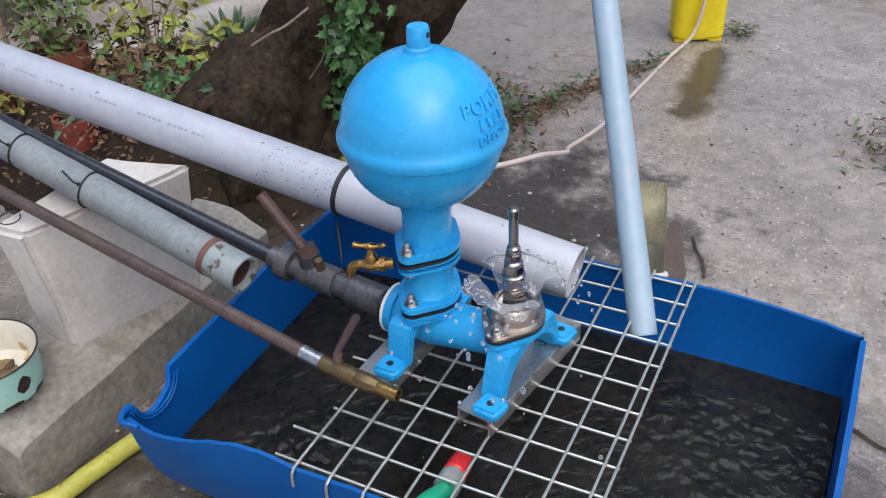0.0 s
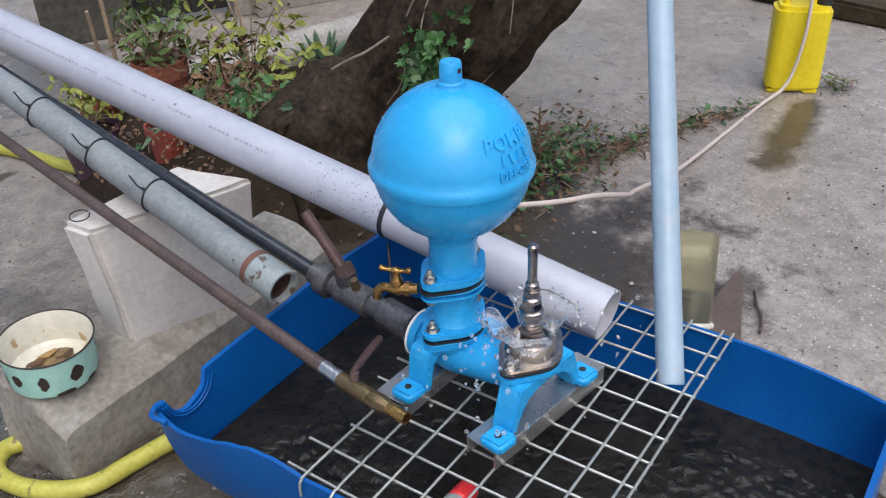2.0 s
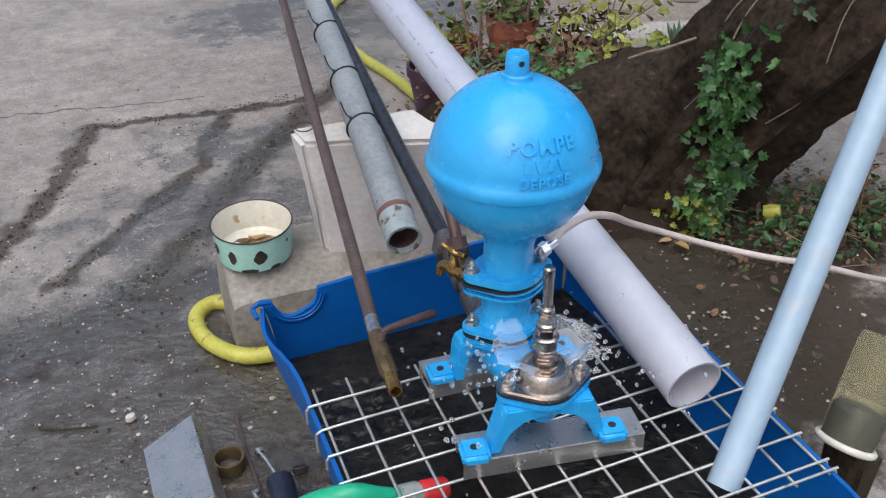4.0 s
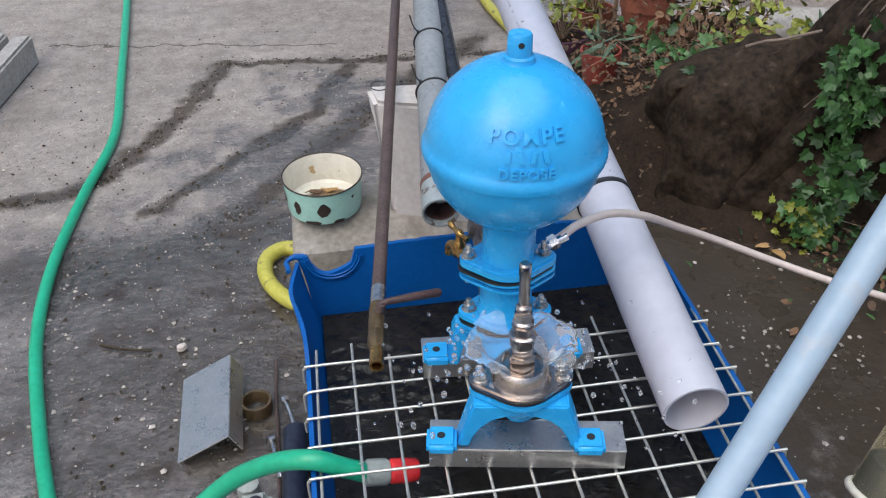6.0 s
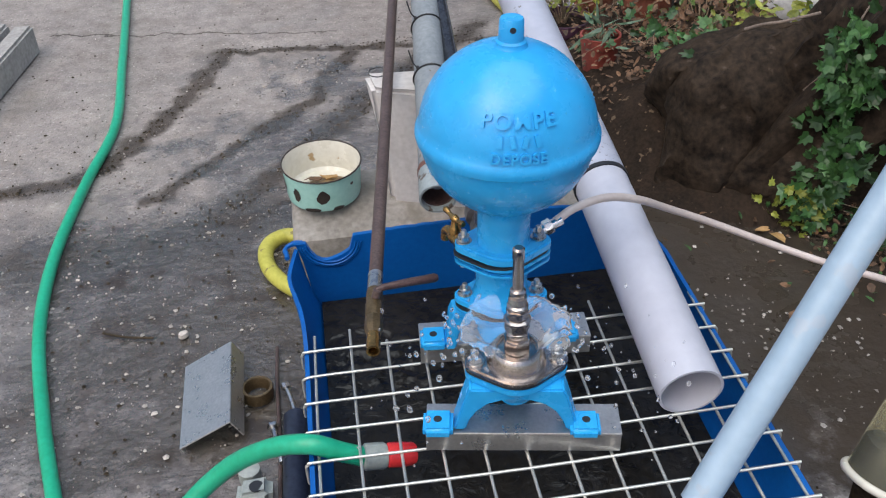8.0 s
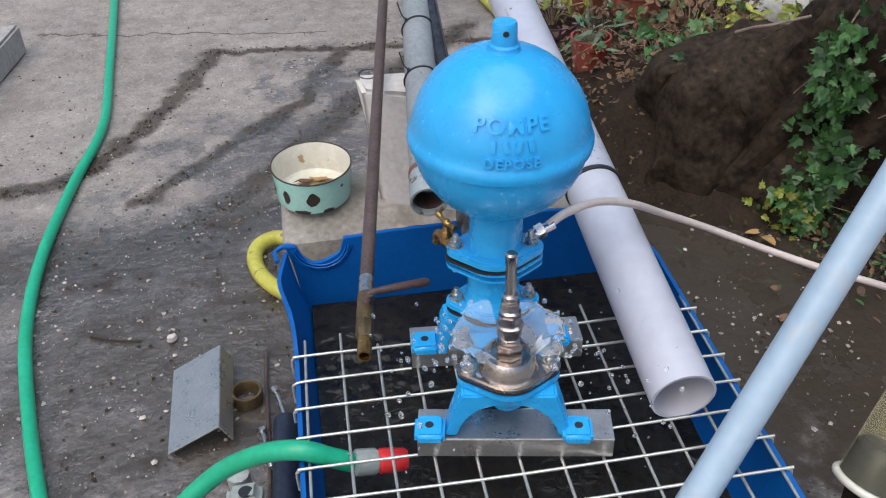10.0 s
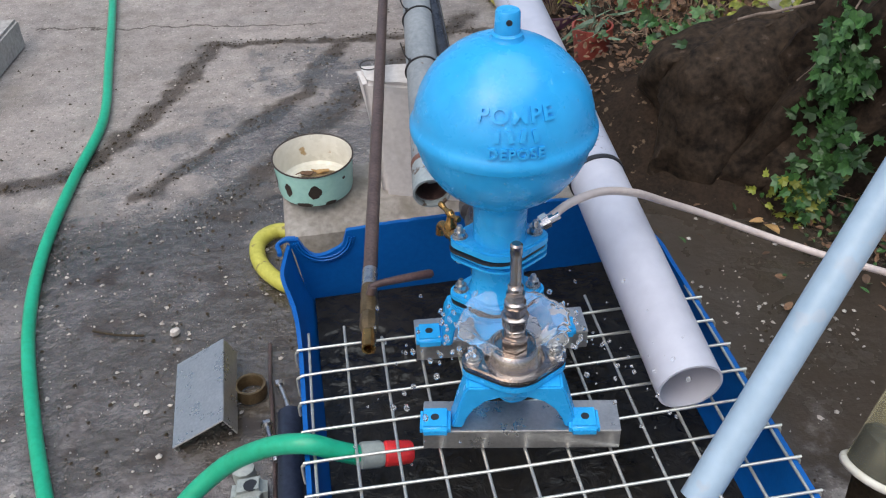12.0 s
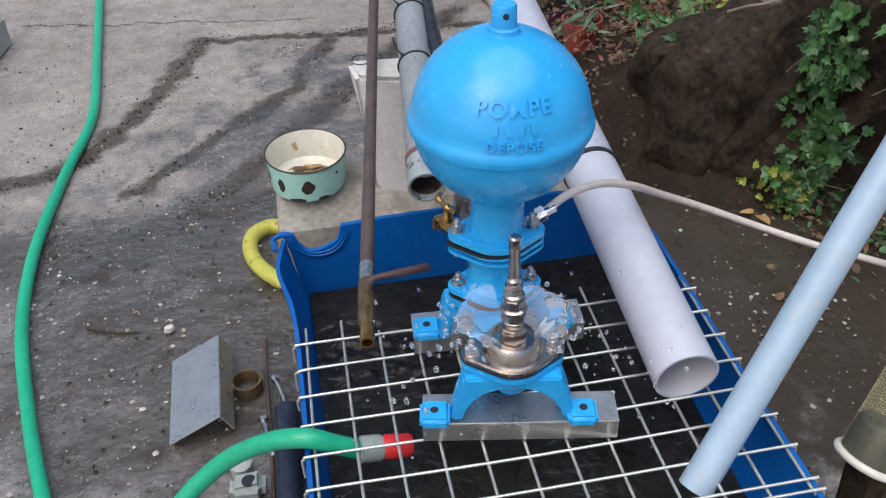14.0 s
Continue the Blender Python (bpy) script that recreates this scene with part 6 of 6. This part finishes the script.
    spots += [((rnd.gauss(2.31, 0.03), rnd.gauss(-0.13, 0.025), rnd.uniform(0.003, 0.05)), (0, 0, 1)) for _ in range(30)]
    leaf_cloud("withered_leaves", spots, GREEN_LEAF, "oval", 9, label="small green leaf debris on the concrete", category="leaves", size=0.020)
    weed = bmesh.new()
    tube(curve([(1.40, 0.42, 0.0), (1.395, 0.425, 0.08), (1.405, 0.43, 0.17)], 5), 0.0022, 6, bm=weed)
    for k in range(16):
        z = 0.03 + 0.0085 * k
        a = k * 2.4
        tube([(1.397, 0.425, z), (1.397 + 0.022 * math.cos(a), 0.425 + 0.022 * math.sin(a), z + 0.012)], [0.0016, 0.0030], 5, bm=weed)
    tagged(obj("dry_weed", weed, DEAD), "single dry brown weed standing in leaf litter", "weed")
    tagged(obj("dry_stick", tube(curve([(-0.417, 0.453, 0.004), (-0.37, 0.430, 0.006), (-0.319, 0.420, 0.004)], 4), 0.0022, 6), MOSS), "thin dark twig lying on wet concrete", "stick")
    y = obj("yellow_plug", wobble(lathe([(0.016, 0), (0.018, 0.016), (0.013, 0.038)], 14), 0.003, 30), YELLOW_HOSE)
    y.matrix_basis = pose(1.21, 0.53, 0.022, 75, 0, 50)
    tagged(y, "pale yellow plastic stub lying among leaves", "stub")


plant_leaves()


kerb_path = curve([(1.20, 1.66, 0.045), (1.49, 1.60, 0.045), (1.71, 1.54, 0.045), (1.98, 1.45, 0.045)], 8)
tagged(obj("garden_kerb", wobble(tube(kerb_path, 0.062, 20), 0.006, 14), KERB), "pale rounded concrete edging behind the planted bed", "kerb")


def flower_pot(m, r, h, material, label, group="flower pots"):
    t = thing("flower_pot", m, label, "flower pot", group)
    bm = bmesh.new()
    prof = [(r * 0.70, 0), (r * 0.93, h * 0.80), (r, h * 0.81), (r, h), (r * 0.9, h), (r * 0.86, h * 0.86)]
    rings = [[bm.verts.new((a * math.cos(2 * math.pi * k / 28), a * math.sin(2 * math.pi * k / 28), z)) for k in range(28)] for a, z in prof]
    for a, b in zip(rings, rings[1:]):
        for k in range(28):
            bm.faces.new((a[k], a[(k + 1) % 28], b[(k + 1) % 28], b[k]))
    bm.faces.new(rings[0][::-1])
    part("pot", bm, material, t)
    part("soil", wobble(lathe([(r * 0.87, h * 0.84), (r * 0.5, h * 0.88), (0, h * 0.89)], 20), 0.004, 30), SOIL, t)
    return t


def make_pots():
    rnd = random.Random(8)

    def fill(t, n, rad, z0, z1, material, shape, size, label, seed):
        spots = []
        for _ in range(n):
            a, q = rnd.random() * 6.3, rad * math.sqrt(rnd.random())
            z = rnd.uniform(z0, z1)
            spots.append(((q * math.cos(a), q * math.sin(a), z), (math.cos(a), math.sin(a), 0.7)))
        leaf_cloud("foliage", spots, material, shape, seed, t, label, size=size)
        bm = bmesh.new()
        for p, o in spots[:: max(1, n // 14)]:
            tube(curve([(0, 0, z0 - 0.05), (p[0] * 0.4, p[1] * 0.4, (z0 + p[2]) / 2), p], 3), 0.0022, 5, bm=bm)
        part("stem", bm, TWIG, t)

    a = flower_pot(pose(0.950, 1.37, 0.03), 0.076, 0.255, TERRACOTTA, "terracotta flower pot with a bushy green geranium")
    fill(a, 240, 0.10, 0.25, 0.41, GREEN_LEAF, "oval", 0.026, "bushy green leaves", 31)
    fill(a, 60, 0.09, 0.24, 0.34, DEAD, "oval", 0.026, "yellowed dead leaves", 32)
    part("label_stake", tube([(0.02, -0.05, 0.22), (0.025, -0.055, 0.34)], 0.004, 6), TWIG, a)
    part("label_tag", box(0.005, 0.045, -0.060, -0.055, 0.335, 0.352, 0.001), TEFLON, a, "white plant tag")
    b = flower_pot(pose(0.735, 1.44, 0.0), 0.085, 0.15, PURPLE, "dark plum plastic flower pot with light green leaves")
    fill(b, 130, 0.10, 0.16, 0.30, LIME, "oval", 0.024, "light green leaves", 33)
    c = flower_pot(pose(0.752, 1.14, 0.10), 0.052, 0.12, POT_RED, "small brick-red plastic flower pot with seedlings")
    fill(c, 40, 0.045, 0.10, 0.16, AGAVE, "long", 0.045, "thin grey-green seedlings", 34)
    d = flower_pot(pose(0.86, 1.56, 0.02), 0.06, 0.15, TERRACOTTA, "small terracotta flower pot behind the others")
    fill(d, 30, 0.05, 0.15, 0.24, GREEN_LEAF, "oval", 0.03, "sparse green leaves", 35)
    # tall thin cane with twig
    cane = obj("dead_cane", tube(curve([(0.90, 1.48, 0.0), (0.905, 1.5, 0.4), (0.915, 1.53, 0.9)], 6), 0.006, 8), TWIG)
    tagged(cane, "pale bare cane standing in the pots", "cane")
    cane = obj("dead_cane", tube(curve([(0.86, 1.45, 0.1), (0.83, 1.45, 0.3), (0.80, 1.42, 0.45)], 6), 0.005, 8), TWIG)
    tagged(cane, "short pale bare twig standing in the pots", "cane")
    # agave and yellow shrub
    ag = thing("agave", pose(1.376, 1.15, 0.12), "spiky blue-green agave beside the trunk", "agave")
    for k in range(16):
        an, el = k * 2.4, 0.5 + 0.9 * ((k * 7) % 16) / 16
        ln = 0.12
        dr = Vector((math.cos(an) * math.cos(el), math.sin(an) * math.cos(el), math.sin(el)))
        part("leaf", tube([Vector((0, 0, 0.02)), dr * ln * 0.4 + Vector((0, 0, 0.03)), dr * ln * 0.8 + Vector((0, 0, 0.03)), dr * ln + Vector((0, 0, 0.03))], [0.008, 0.010, 0.006, 0.001], 6), AGAVE, ag)
    sh = thing("yellow_shrub", pose(1.22, 1.30, 0.10), "open shrub with yellowing leaves", "shrub")
    fill(sh, 170, 0.18, 0.06, 0.36, LIME, "oval", 0.034, "yellow-green leaves", 36)
    sh = thing("low_shrub", pose(1.05, 1.22, 0.12), "low shrub of brown and green leaves", "shrub")
    fill(sh, 420, 0.18, 0.02, 0.18, DEAD, "oval", 0.020, "withered brown leaves", 37)
    fill(sh, 130, 0.17, 0.02, 0.17, GREEN_LEAF, "oval", 0.026, "narrow green leaves", 38)


make_pots()
